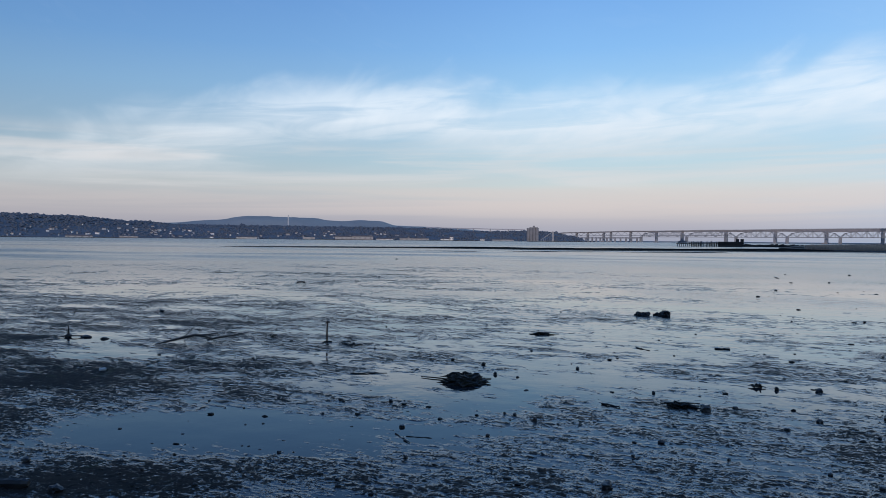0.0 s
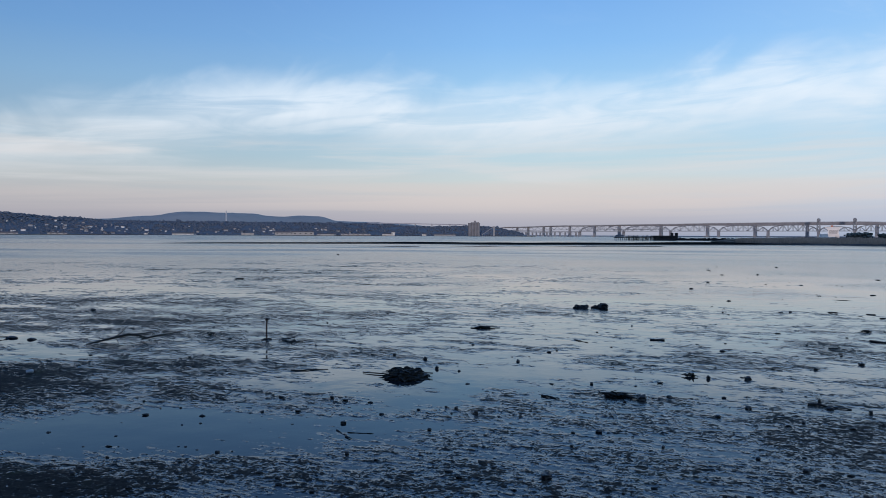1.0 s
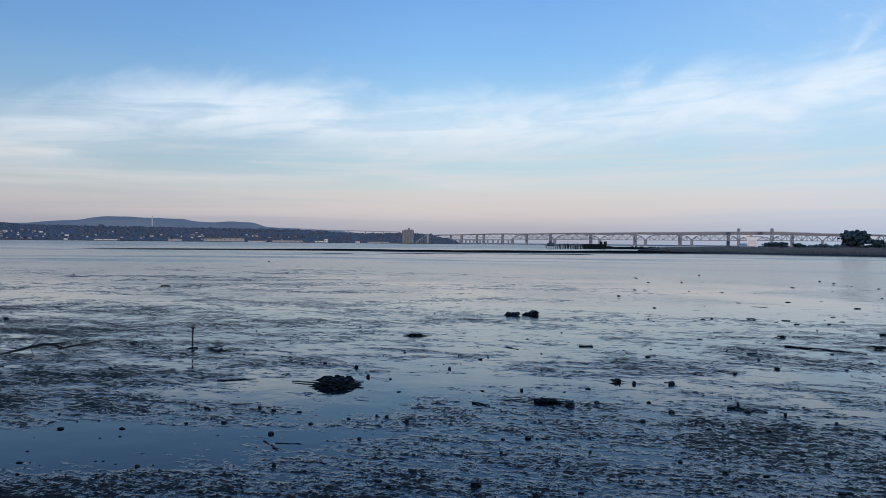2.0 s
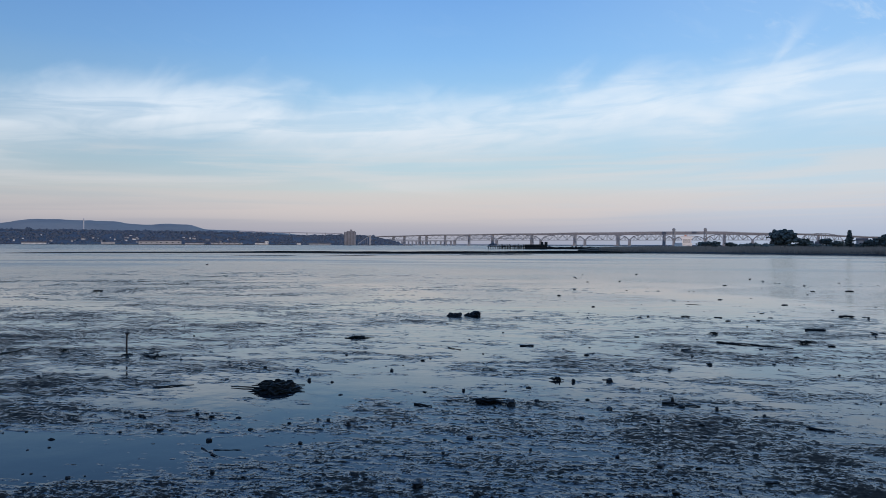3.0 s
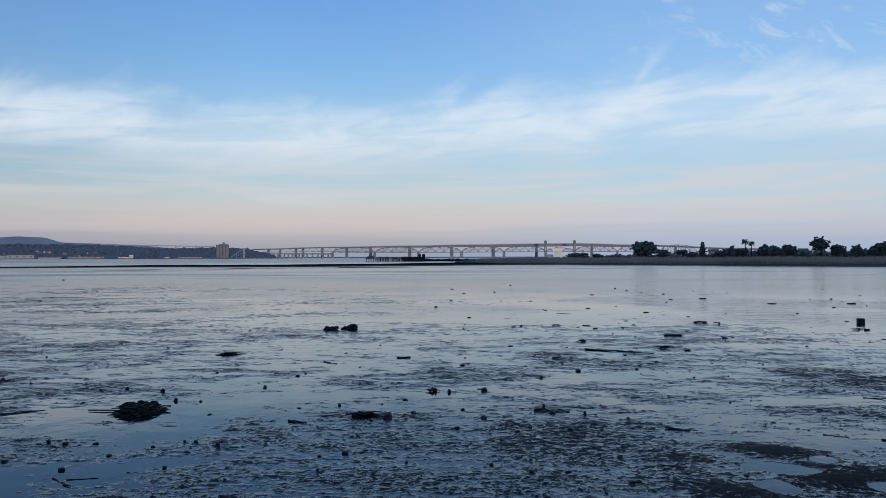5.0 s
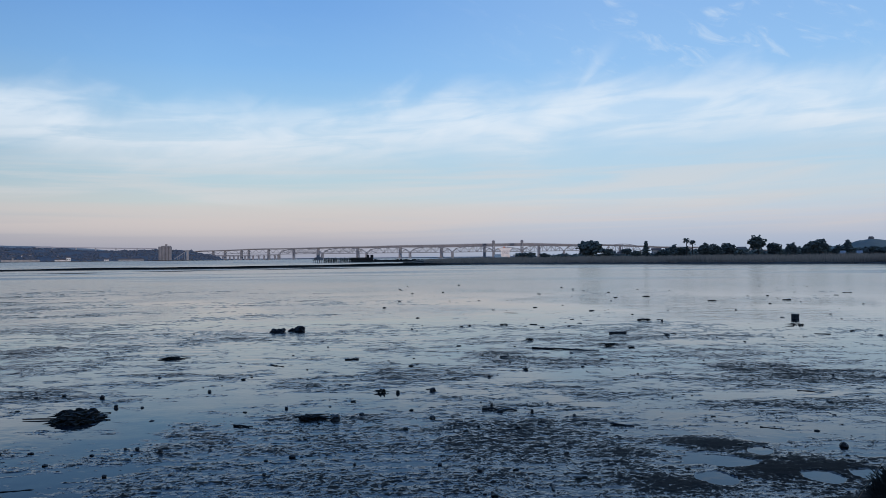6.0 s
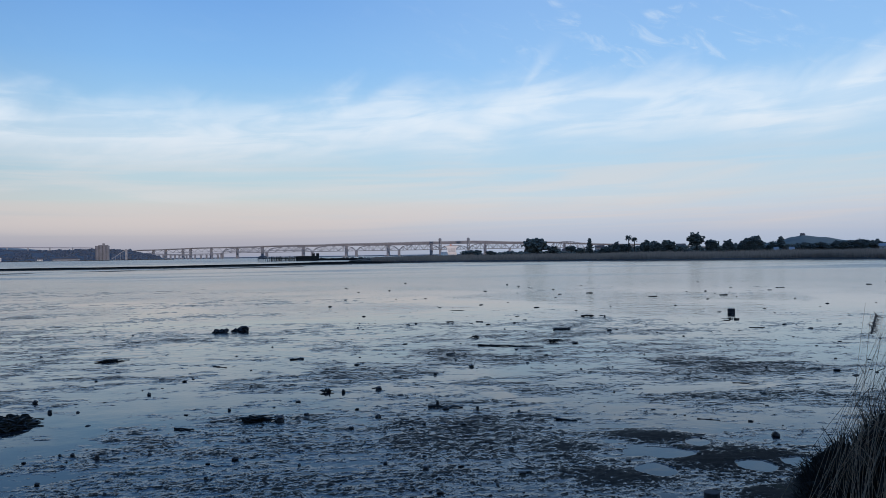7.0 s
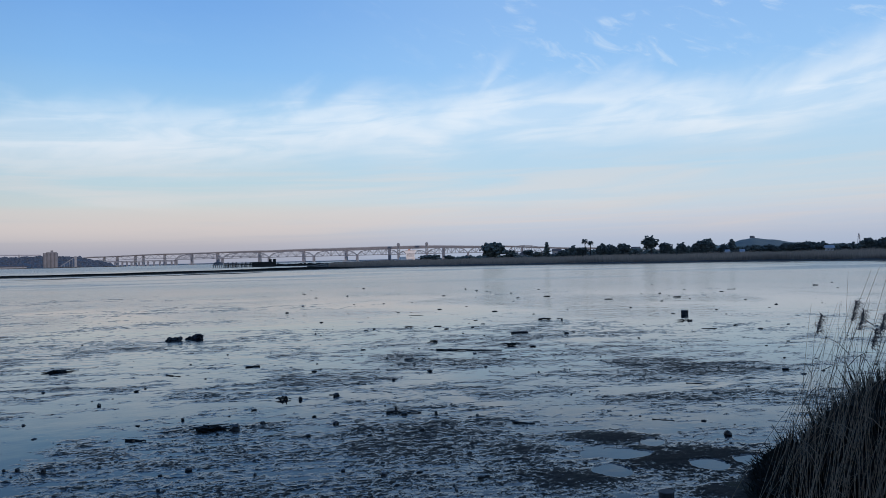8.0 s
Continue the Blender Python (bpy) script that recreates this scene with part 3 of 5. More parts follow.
def house(a, dist, z, w, d, h, wall_mat, turn, label, group="far town houses", category="house", flat=False, roof_mat=None):
    """A small house: walls, pitched or flat roof, door and windows towards the water."""
    root = thing("house", None, None, label, category, group)
    root.matrix_world = Matrix.Translation(polar(a, dist, z)) @ pose(0, 0, 0, 0, 0, a + turn)
    part("wall", Shape().box(0, 0, -3.0, w, d, h + 3.0), wall_mat, root)
    roof = Shape()
    if flat:
        roof.box(0, 0, h, w + 0.5, d + 0.5, 0.5)
    else:
        e, t = 0.5, min(0.32 * d, 3.2)
        roof.add([(-w / 2 - e, -d / 2 - e, h), (w / 2 + e, -d / 2 - e, h), (w / 2 + e, d / 2 + e, h), (-w / 2 - e, d / 2 + e, h),
                  (-w / 2 - e, 0, h + t), (w / 2 + e, 0, h + t)], [(0, 1, 5, 4), (2, 3, 4, 5), (3, 0, 4), (1, 2, 5), (3, 2, 1, 0)])
    part("roof", roof, roof_mat or M_ROOF, root)
    n = max(2, int(w / (5 if w < 20 else 13)))
    for i in range(n):
        part("window", Shape().box((i + 0.5) * w / n - w / 2, -d / 2 - 0.05, h * 0.4, w / n * 0.3, 0.14, h * 0.25), M_GLASS, root)
    return root


R_TOWN = random.Random(11)
TOWN = [(48.4, 11, 0.24), (44.6, 14, 0.24), (40.2, 34, 0.36), (38.2, 6, 0.28), (35.6, 5, 0.22), (32.4, 8, 0.3), (28.0, 16, 0.25), (24.8, 12, 0.2), (21.5, 8, 0.26)]
for centre, count, lift in TOWN:
    for _ in range(count):
        a = centre + R_TOWN.gauss(0, 1.6)
        v = min(max(R_TOWN.gauss(lift, 0.12), 0.03), 0.62)
        dist = 2150 + 600 * v
        w = 2.5 + 8.5 * R_TOWN.random() ** 2
        house(a, dist - 6, hill_z(a, dist) + 0.6, w, R_TOWN.uniform(5, 8), R_TOWN.uniform(1.8, 3.4), R_TOWN.choice(M_WALLS[:2] + M_WALLS),
              R_TOWN.uniform(-25, 25), "small pale house among trees on the far hillside")
# long sheds, warehouses and a works by the water
for a, w, h, mat, name_ in [(45.0, 64, 5.5, M_WALLS[1], "long cream waterfront shed with low roof"), (41.8, 45, 6, M_WALLS[1], "cream waterfront warehouse with flat roof"),
                            (33.6, 55, 5, M_WALLS[0], "long white shed on the waterfront"), (29.0, 34, 9, M_WALLS[1], "cream waterfront warehouse with flat roof"),
                            (26.3, 52, 12, M_WALLS[1], "tall cream warehouse by the water"), (24.9, 60, 14, M_WALLS[1], "tall cream warehouse by the water"),
                            (23.2, 48, 4, M_WALLS[0], "low white building on the quay"), (20.9, 84, 7, M_WALLS[1], "long cream factory with flat roof"),
                            (18.4, 34, 6, M_WALLS[0], "white shed on the waterfront"), (18.0, 10, 15, M_WALLS[0], "square white tower beside the factory"),
                            (14.0, 62, 5, M_WALLS[2], "low grey building on the quay"), (15.6, 12, 6, M_WALLS[0], "small white house on the quay")]:
    house(a, 2128, 1.2, w, 16, h * 0.62, mat, 0, name_, "waterfront buildings", "building", flat="flat" in name_)

quay = Shape()
for i in range(56):
    a = 63 - i
    p = polar(a - 0.5, 2112)
    quay.box(p.x, p.y, -2, 40, 14, 3.4, a - 0.5)
thing("quay", quay, M_PILE, "dark stone quay along the far shore", "quay", kind="structure")

mast = thing("radio_mast", None, None, "slender white mast on the distant ridge", "mast")
mast.matrix_world = Matrix.Translation(polar(30.55, 3850, 55))
part("shaft", Shape().tube([(0, 0, -20), (0, 0, 45), (0, 0, 67)], [3.2, 2.8, 2.0], 8), M_MAST, mast)
part("platform", Shape().tube([(0, 0, 50), (0, 0, 54)], [4.2, 4.2], 10), M_MAST, mast)
for sx_ in (-1, 1):
    part("base_wing", Shape().tube([(sx_ * 3, 0, -5), (sx_ * 48, 0, -16)], [9, 3], 6), M_MAST, mast)

# grain silos on the point
silos = thing("grain_silo", None, None, "row of tall concrete grain silos on the far quay", "silo")
silos.matrix_world = Matrix.Translation(polar(11.72, 2120, 0)) @ pose(0, 0, 0, 0, 0, 11.7)
for i in range(4):
    part("silo_drum", Shape().tube([(-12.6 + 8.4 * i, 0, -1), (-12.6 + 8.4 * i, 0, 38.5)], [4.6, 4.6], 16), M_SILO, silos)
part("roof_house", Shape().box(2.5, 0, 38.4, 24, 7, 2.2), M_SILO, silos)
part("head_tower", Shape().box(3, 0, 40.5, 6, 6, 4.5), M_SILO, silos)
con = Shape()
for i in range(6):
    con.beam((22 + 6 * i, 0, 4 + 4.2 * i), (28 + 6 * i, 0, 8.2 + 4.2 * i), 1.4)
    con.beam((25 + 6 * i, 0, -1), (25 + 6 * i, 0, 6 + 4.2 * i), 0.8)
part("conveyor", con, M_STEEL, silos, "pale inclined conveyor on legs")
part("loading_tower", Shape().box(57, 0, -1, 6, 6, 30), M_STEEL, silos)

# ---------------------------------------------------------------- viaduct and the two bridges
LINE_A, LINE_B = Vector((-454, 2864, 0)), Vector((581, 2329, 0))
LINE_D = (LINE_B - LINE_A).normalized()
LINE_N = Vector((-LINE_D.y, LINE_D.x, 0))


def on_line(a, back=0.0, z=0.0):
    """Where the sight line at an azimuth meets the bridge's line, moved back."""
    o = LINE_A + LINE_N * back
    v = polar(a, 1.0)
    s = (o.x * v.y - o.y * v.x) / (LINE_D.y * v.x - LINE_D.x * v.y)
    p = o + LINE_D * s
    return Vector((p.x, p.y, z))


viaduct = thing("viaduct", None, None, "thin concrete road viaduct above the wooded shore", "viaduct")
deck = Shape()
deck.tube([polar(20 - i * 1.1, 2650, 2650 * math.tan(radians(1.0 - 0.016 * i))) for i in range(8)], [2.0] * 8, 4)
part("deck", deck, M_DECK, viaduct)
for a in (19.0, 17.53, 16.3, 15.0, 13.6):
    p = polar(a, 2650)
    part("pier", Shape().box(p.x, p.y, 0, 4, 4, 44, a), M_CONCRETE, viaduct)

highway = thing("highway_bridge", None, None, "long grey concrete highway bridge on tall piers", "bridge")
deck_el = table([(9.6, 0.62), (9.0, 0.67), (4.0, 0.80), (-2.6, 0.90), (-6.6, 0.97), (-12.8, 1.03), (-15.1, 1.04), (-20, 0.90), (-27.5, 0.60), (-30, 0.45), (-34, 0.28)])
deep = table([(9.6, 3.0), (2, 3.6), (-4, 6.5), (-10, 9.5), (-16, 9.0), (-22, 4.5), (-34, 3.5)])
girder, rail = Shape(), Shape()
steps = [9.6 - 0.4 * i for i in range(110)]
for i, a0 in enumerate(steps):
    q0 = on_line(a0, 70)
    z0, h0 = 2 + q0.length * math.tan(radians(deck_el(a0))), deep(a0)
    n = LINE_N * 10
    up0, dn0 = Vector((0, 0, z0)), Vector((0, 0, z0 - h0))
    girder.v.extend(tuple(p) for p in (q0 - n + up0, q0 + n + up0, q0 + n * 0.6 + dn0, q0 - n * 0.6 + dn0))
    if i:
        b0, b1 = 4 * (i - 1), 4 * i
        girder.f.extend((b0 + j, b1 + j, b1 + (j + 1) % 4, b0 + (j + 1) % 4) for j in range(4))
        rail.beam(prev, q0 - n + up0 + Vector((0, 0, 1)), 0.7)
    prev = q0 - n + up0 + Vector((0, 0, 1))
part("deck_girder", girder, M_DECK, highway)
part("parapet", rail, M_STEEL, highway)
for a in (8.37, 7.53, 6.34, 5.81, 4.36, 2.49, 0.66, -2.37, -5.64, -8.86, -12.21, -16.4, -19.6, -22.5, -25.2, -27.6, -29.6, -31.4):
    p = on_line(a, 70)
    top_z = p.length * math.tan(radians(deck_el(a))) + 2 - deep(a)
    w = 5.5 if a > 1 else 8.5
    part("pier", Shape().box(p.x, p.y, -2, w, 12, top_z + 2, -27, 0.86), M_CONCRETE, highway)
    if a > -14:
        part("pier_footing", Shape().box(p.x, p.y, -2, w * 2.6, 20, 4.6, -27), M_CONCRETE, highway)
# deck truss under the western spans
lat = Shape()
for i in range(46):
    a0, a1 = 8.8 - 0.25 * i, 8.8 - 0.25 * (i + 1)
    for back in (58,):
        q0, q1 = on_line(a0, back), on_line(a1, back)
        t0, t1 = 2 + q0.length * math.tan(radians(deck_el(a0))) - deep(a0), 2 + q1.length * math.tan(radians(deck_el(a1))) - deep(a1)
        b0, b1 = t0 - 10 - 3 * min(i / 20, 1), t1 - 10 - 3 * min((i + 1) / 20, 1)
        lo0, lo1, hi0, hi1 = q0 + Vector((0, 0, b0)), q1 + Vector((0, 0, b1)), q0 + Vector((0, 0, t0)), q1 + Vector((0, 0, t1))
        lat.beam(lo0, lo1, 1.5)
        lat.beam(lo0, hi1, 1.0) if i % 2 else lat.beam(hi0, lo1, 1.0)
part("deck_truss", lat, M_STEEL, highway, "grey steel lattice under the deck")

railway = thing("railway_bridge", None, None, "grey steel railway bridge with camelback trusses and lift towers", "bridge")
rail_piers = [3.6, 0.35, -3.05, -6.4, -9.7, -12.9, -15.1, -18.3, -21.4, -24.0]
for k_, (a0, a1) in enumerate(zip(rail_piers, rail_piers[1:])):
    q0, q1 = on_line(a0), on_line(a1)
    truss = Shape()
    n_p = 10 if a0 != -12.9 else 7
    lowz = 19.5
    peak = 19.0 if a0 != -12.9 else 13.0
    for side in (-5, 5):
        lows, tops = [], []
        for i in range(n_p + 1):
            f = i / n_p
            p = q0.lerp(q1, f) + LINE_N * side
            lows.append(p + Vector((0, 0, lowz)))
            tops.append(p + Vector((0, 0, lowz + peak * (0.36 + 0.64 * math.sin(math.pi * f) ** 0.7) * (1 if 0 < i < n_p else 0.0))))
        for i in range(n_p):
            truss.beam(lows[i], lows[i + 1], 1.9)
            truss.beam(tops[i], tops[i + 1], 1.5)
            if i:
                truss.beam(lows[i], tops[i], 0.9)
            if 0 < i < n_p - 1:
                truss.beam(lows[i], tops[i + 1], 1.0) if i % 2 == 0 else truss.beam(tops[i], lows[i + 1], 1.0)
    part("truss_span", truss, M_STEEL, railway)
for a in rail_piers:
    p = on_line(a)
    part("pier", Shape().box(p.x, p.y, -2, 6, 13, 21, -27, 0.9), M_CONCRETE, railway)
trestle = Shape()
for i in range(20):
    a0, a1 = 8.6 - 0.25 * i, 8.6 - 0.25 * (i + 1)
    q0, q1 = on_line(a0, -10, 17.5), on_line(a1, -10, 17.5)
    trestle.beam(q0, q1, 2.6)
    trestle.beam(q0 - Vector((0, 0, 4.5)), q1 - Vector((0, 0, 4.5)), 1.0)
    trestle.beam(q0, q1 - Vector((0, 0, 4.5)), 0.7) if i % 2 else trestle.beam(q0 - Vector((0, 0, 4.5)), q1, 0.7)
part("approach_girder", trestle, M_STEEL, railway, "lattice girder of the approach")
for a in (8.45, 8.0, 7.7, 7.2, 6.9, 6.6, 6.1, 5.5, 5.1, 4.7, 4.3, 3.9):
    p = on_line(a, -10)
    part("approach_pier", Shape().box(p.x, p.y, -2, 3.4, 8, 17.6, -27, 0.85), M_CONCRETE, railway)
for a in (-12.9, -15.1):
    p = on_line(a)
    tower = Shape()
    for dx in (-4, 4):
        for dy in (-5, 5):
            b0 = p + LINE_D * dx + LINE_N * dy
            tower.beam(b0 + Vector((0, 0, 18)), p + LINE_D * dx * 0.7 + LINE_N * dy * 0.7 + Vector((0, 0, 50)), 1.4)
    for i in range(4):
        z0, z1 = 20 + 7.5 * i, 27.5 + 7.5 * i
        for dy in (-4.4, 4.4):
            tower.beam(p - LINE_D * 3.6 + LINE_N * dy + Vector((0, 0, z0)), p + LINE_D * 3.6 + LINE_N * dy + Vector((0, 0, z1)), 0.8)
            tower.beam(p + LINE_D * 3.6 + LINE_N * dy + Vector((0, 0, z0)), p - LINE_D * 3.6 + LINE_N * dy + Vector((0, 0, z1)), 0.8)
    tw = part("lift_tower", tower, M_STEEL, railway, "lattice lift tower with a round sheave on top")
    part("sheave", Shape().tube([p + LINE_N * -3 + Vector((0, 0, 52)), p + LINE_N * 3 + Vector((0, 0, 52))], [4.6, 4.6], 14), M_STEEL, tw)

ship = thing("tanker", None, None, "white and orange tanker superstructure moored behind the bridge", "ship")
ship.matrix_world = Matrix.Translation(polar(-13.80, 2130, -1)) @ pose(0, 0, 0, 0, 0, -13.8)
part("hull", Shape().box(0, 48, -2, 28, 160, 12), M_SHIP, ship)
part("deckhouse", Shape().box(0, 0, 10, 25, 11, 12).box(0, 1.6, 21.9, 30, 10, 5.5), M_SHIP, ship)
part("bridge_wing", Shape().box(0, 0, 26, 37, 6.5, 2.8), M_SHIP, ship)
part("funnel", Shape().box(-3, 6, 27, 6.5, 6.5, 6, 0, 0.8), M_SHIPRED, ship)
part("radar_mast", Shape().tube([(4, 0, 28), (4, 0, 36)], [0.6, 0.4], 6), M_SHIP, ship)
for i in range(4):
    part("window_band", Shape().box(0, -5.6, 11.5 + 2.7 * i, 20, 0.3, 0.6), M_GLASS, ship)

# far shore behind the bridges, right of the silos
far_flat = ridge_sheet("far_shore", 8, -34, 3600, 3800, table([(8, 0.05), (-10, 0.05), (-34, 0.1)]), M_FARLAND_HAZED, "low dark shore behind the bridges", "shore", steps=50, rows=6, seed=6, rough=0.02)
green_hill = ridge_sheet("green_hill", -34.5, -46, 2500, 3000, table([(-34.5, 0.1), (-37.4, 0.55), (-38.6, 0.90), (-39.2, 0.99), (-40.4, 0.84), (-42, 0.58), (-46, 0.2)]), M_GREENHILL,
                         "smooth green hill beyond the point", "hill", steps=60, rows=10, seed=8, rough=0.02)
knoll = Shape()
for i in range(5):
    q = polar(-39.1 - 0.04 * i, 3000, 53)
    knoll.blob((q.x, q.y, q.z + 4), 5, R_HILL, (1, 1, 1), 0.3, 2)
thing("hilltop_trees", knoll, M_FARWOOD_HAZED, "clump of trees on the green hilltop", "trees")

# ---------------------------------------------------------------- the old pier and its causeway
pier = thing("old_pier", None, None, "derelict dark timber pier on piles with a small hut", "pier")
pier.matrix_world = Matrix.Translation(polar(-1.2, 370)) @ pose(0, 0, 0, 0, 0, -1.2)
R_PIER = random.Random(3)
part("hut_wall", Shape().tube([(-11.8, 0, 1.45), (-11.8, 0, 2.2)], [2.3, 2.3], 12), M_CONCRETE, pier)
part("hut_roof", Shape().tube([(-11.8, 0, 2.15), (-11.8, 0, 2.6), (-11.8, 0, 2.95)], [2.5, 1.6, 0.3], 12), M_ROOF, pier)
part("hut_platform", Shape().box(-11.8, 0, 1.2, 5.6, 5, 0.28), M_PILE, pier)
for i in range(6):
    part("pile", Shape().tube([(-14 + 0.9 * i, -1.6, -1.2), (-14 + 0.9 * i, -1.6, 1.3)], [0.16, 0.14], 7), M_PILE, pier)
for i in range(34):
    x = -8.8 + 0.40 * i + R_PIER.uniform(-0.1, 0.1)
    part("pile", Shape().tube([(x, R_PIER.uniform(-1.5, 1.5), -1.2), (x + R_PIER.uniform(-0.1, 0.1), R_PIER.uniform(-1.5, 1.5), R_PIER.uniform(1.7, 2.7))], [0.17, 0.14], 7), M_PILE, pier)
part("walkway", Shape().box(-2, 0, 1.15, 14.5, 2.2, 0.35), M_PILE, pier)
part("timber_wall", Shape().box(9.2, 0, -1, 10.5, 3.2, 3.4).box(12.6, 0, 2.4, 1.3, 2.5, 1.25).box(14.6, 0, 1.0, 1.4, 2.6, 2.7), M_PILE, pier)
part("fender_beam", Shape().box(9.2, -1.75, 1.5, 10.8, 0.3, 0.4), M_PILE, pier)

cause = Shape()
R_C = random.Random(8)
for i in range(60):
    a = -3.3 - i * 0.135
    p = polar(a, 392 - 0.8 * i)
    cause.box(p.x, p.y, -1, 1.3, 2.4, 2.2 + R_C.uniform(-0.25, 0.3), a + R_C.uniform(-8, 8), 0.85)
thing("breakwater", cause, M_PILE, "low dark rubble breakwater running to the point", "breakwater")

# ---------------------------------------------------------------- the marsh point
EDGE = [(22, 214), (28.8, 207), (44, 194), (65, 177), (78, 162), (90, 144), (104, 133), (109, 117), (108, 98), (116, 84), (132, 74), (160, 66)]


def edge_at(s):
    k = min(int(s), len(EDGE) - 2)
    f = s - k
    return Vector((EDGE[k][0] * (1 - f) + EDGE[k + 1][0] * f, EDGE[k][1] * (1 - f) + EDGE[k + 1][1] * f, 0))


def turf_z(back):
    """Height of the marsh behind its water edge."""
    return 0.42 * min(max(back / 3.0, 0), 1) ** 0.6 + 0.60 * min(max((back - 3) / 40, 0), 1) + 0.5 * min(max((back - 60) / 150, 0), 1)


marsh = Shape()
cols, backs = 132, [-1.5, 0, 0.6, 1.6, 3, 6, 12, 25, 50, 90, 150, 240, 400, 700]
for i in range(cols + 1):
    s = i * (len(EDGE) - 1) / cols
    p = edge_at(s)
    away = p.normalized()
    tip = min(1.0, 0.12 + s / 2.2)
    for b in backs:
        wob = 1.6 * noise.noise(Vector((p.x * 0.12, p.y * 0.12, 2.0)))
        q = p + away * (max(b, -1) * (tip if b < 100 else min(1.0, tip * tip * 1.2)) + wob)
        marsh.v.append((q.x, q.y, -0.5 if b < 0 else turf_z(b) * (0.35 + 0.65 * tip) + (0.12 * noise.noise(Vector((q.x * 0.3, q.y * 0.3, 0))) if b > 1 else 0)))
nb = len(backs)
for i in range(cols):
    for j in range(nb - 1):
        marsh.f.append((i * nb + j, (i + 1) * nb + j, (i + 1) * nb + j + 1, i * nb + j + 1))
point = thing("marsh_point", marsh, M_MARSH, "low marshy point with a dark eroded mud edge", "marsh", kind="structure")
point.data.materials.append(M_BANK)
for f_i, face in enumerate(point.data.polygons):
    face.material_index = 1 if f_i % (nb - 1) < 4 else 0

grass, R_G = Shape(), random.Random(21)
for _ in range(15000):
    s = R_G.uniform(0.9, len(EDGE) - 1)
    b = 0.9 + 75 * R_G.random() ** 1.9
    p = edge_at(s)
    tip = min(1.0, 0.12 + s / 2.2)
    q = p + p.normalized() * (b * tip + 1.5)
    z = turf_z(b) * (0.35 + 0.65 * tip) - 0.1
    h = R_G.uniform(0.6, 1.45) * (0.75 + 0.5 * noise.noise(Vector((q.x * 0.06, q.y * 0.06, 4))) + 0.25 * min(s / 6, 1))
    for _i in range(4):
        x, y = q.x + R_G.gauss(0, 0.35), q.y + R_G.gauss(0, 0.35)
        lean = R_G.gauss(0, 0.22)
        w = R_G.uniform(0.05, 0.13)
        grass.add([(x - w, y, z), (x + w, y, z), (x + lean, y + 0.1, z + h), (x, y + w, z)], [(0, 1, 2), (1, 3, 2), (3, 0, 2)])
thing("marsh_grass", grass, M_MARSHGRASS, "dry brown marsh grass covering the point", "grass", kind="stuff")


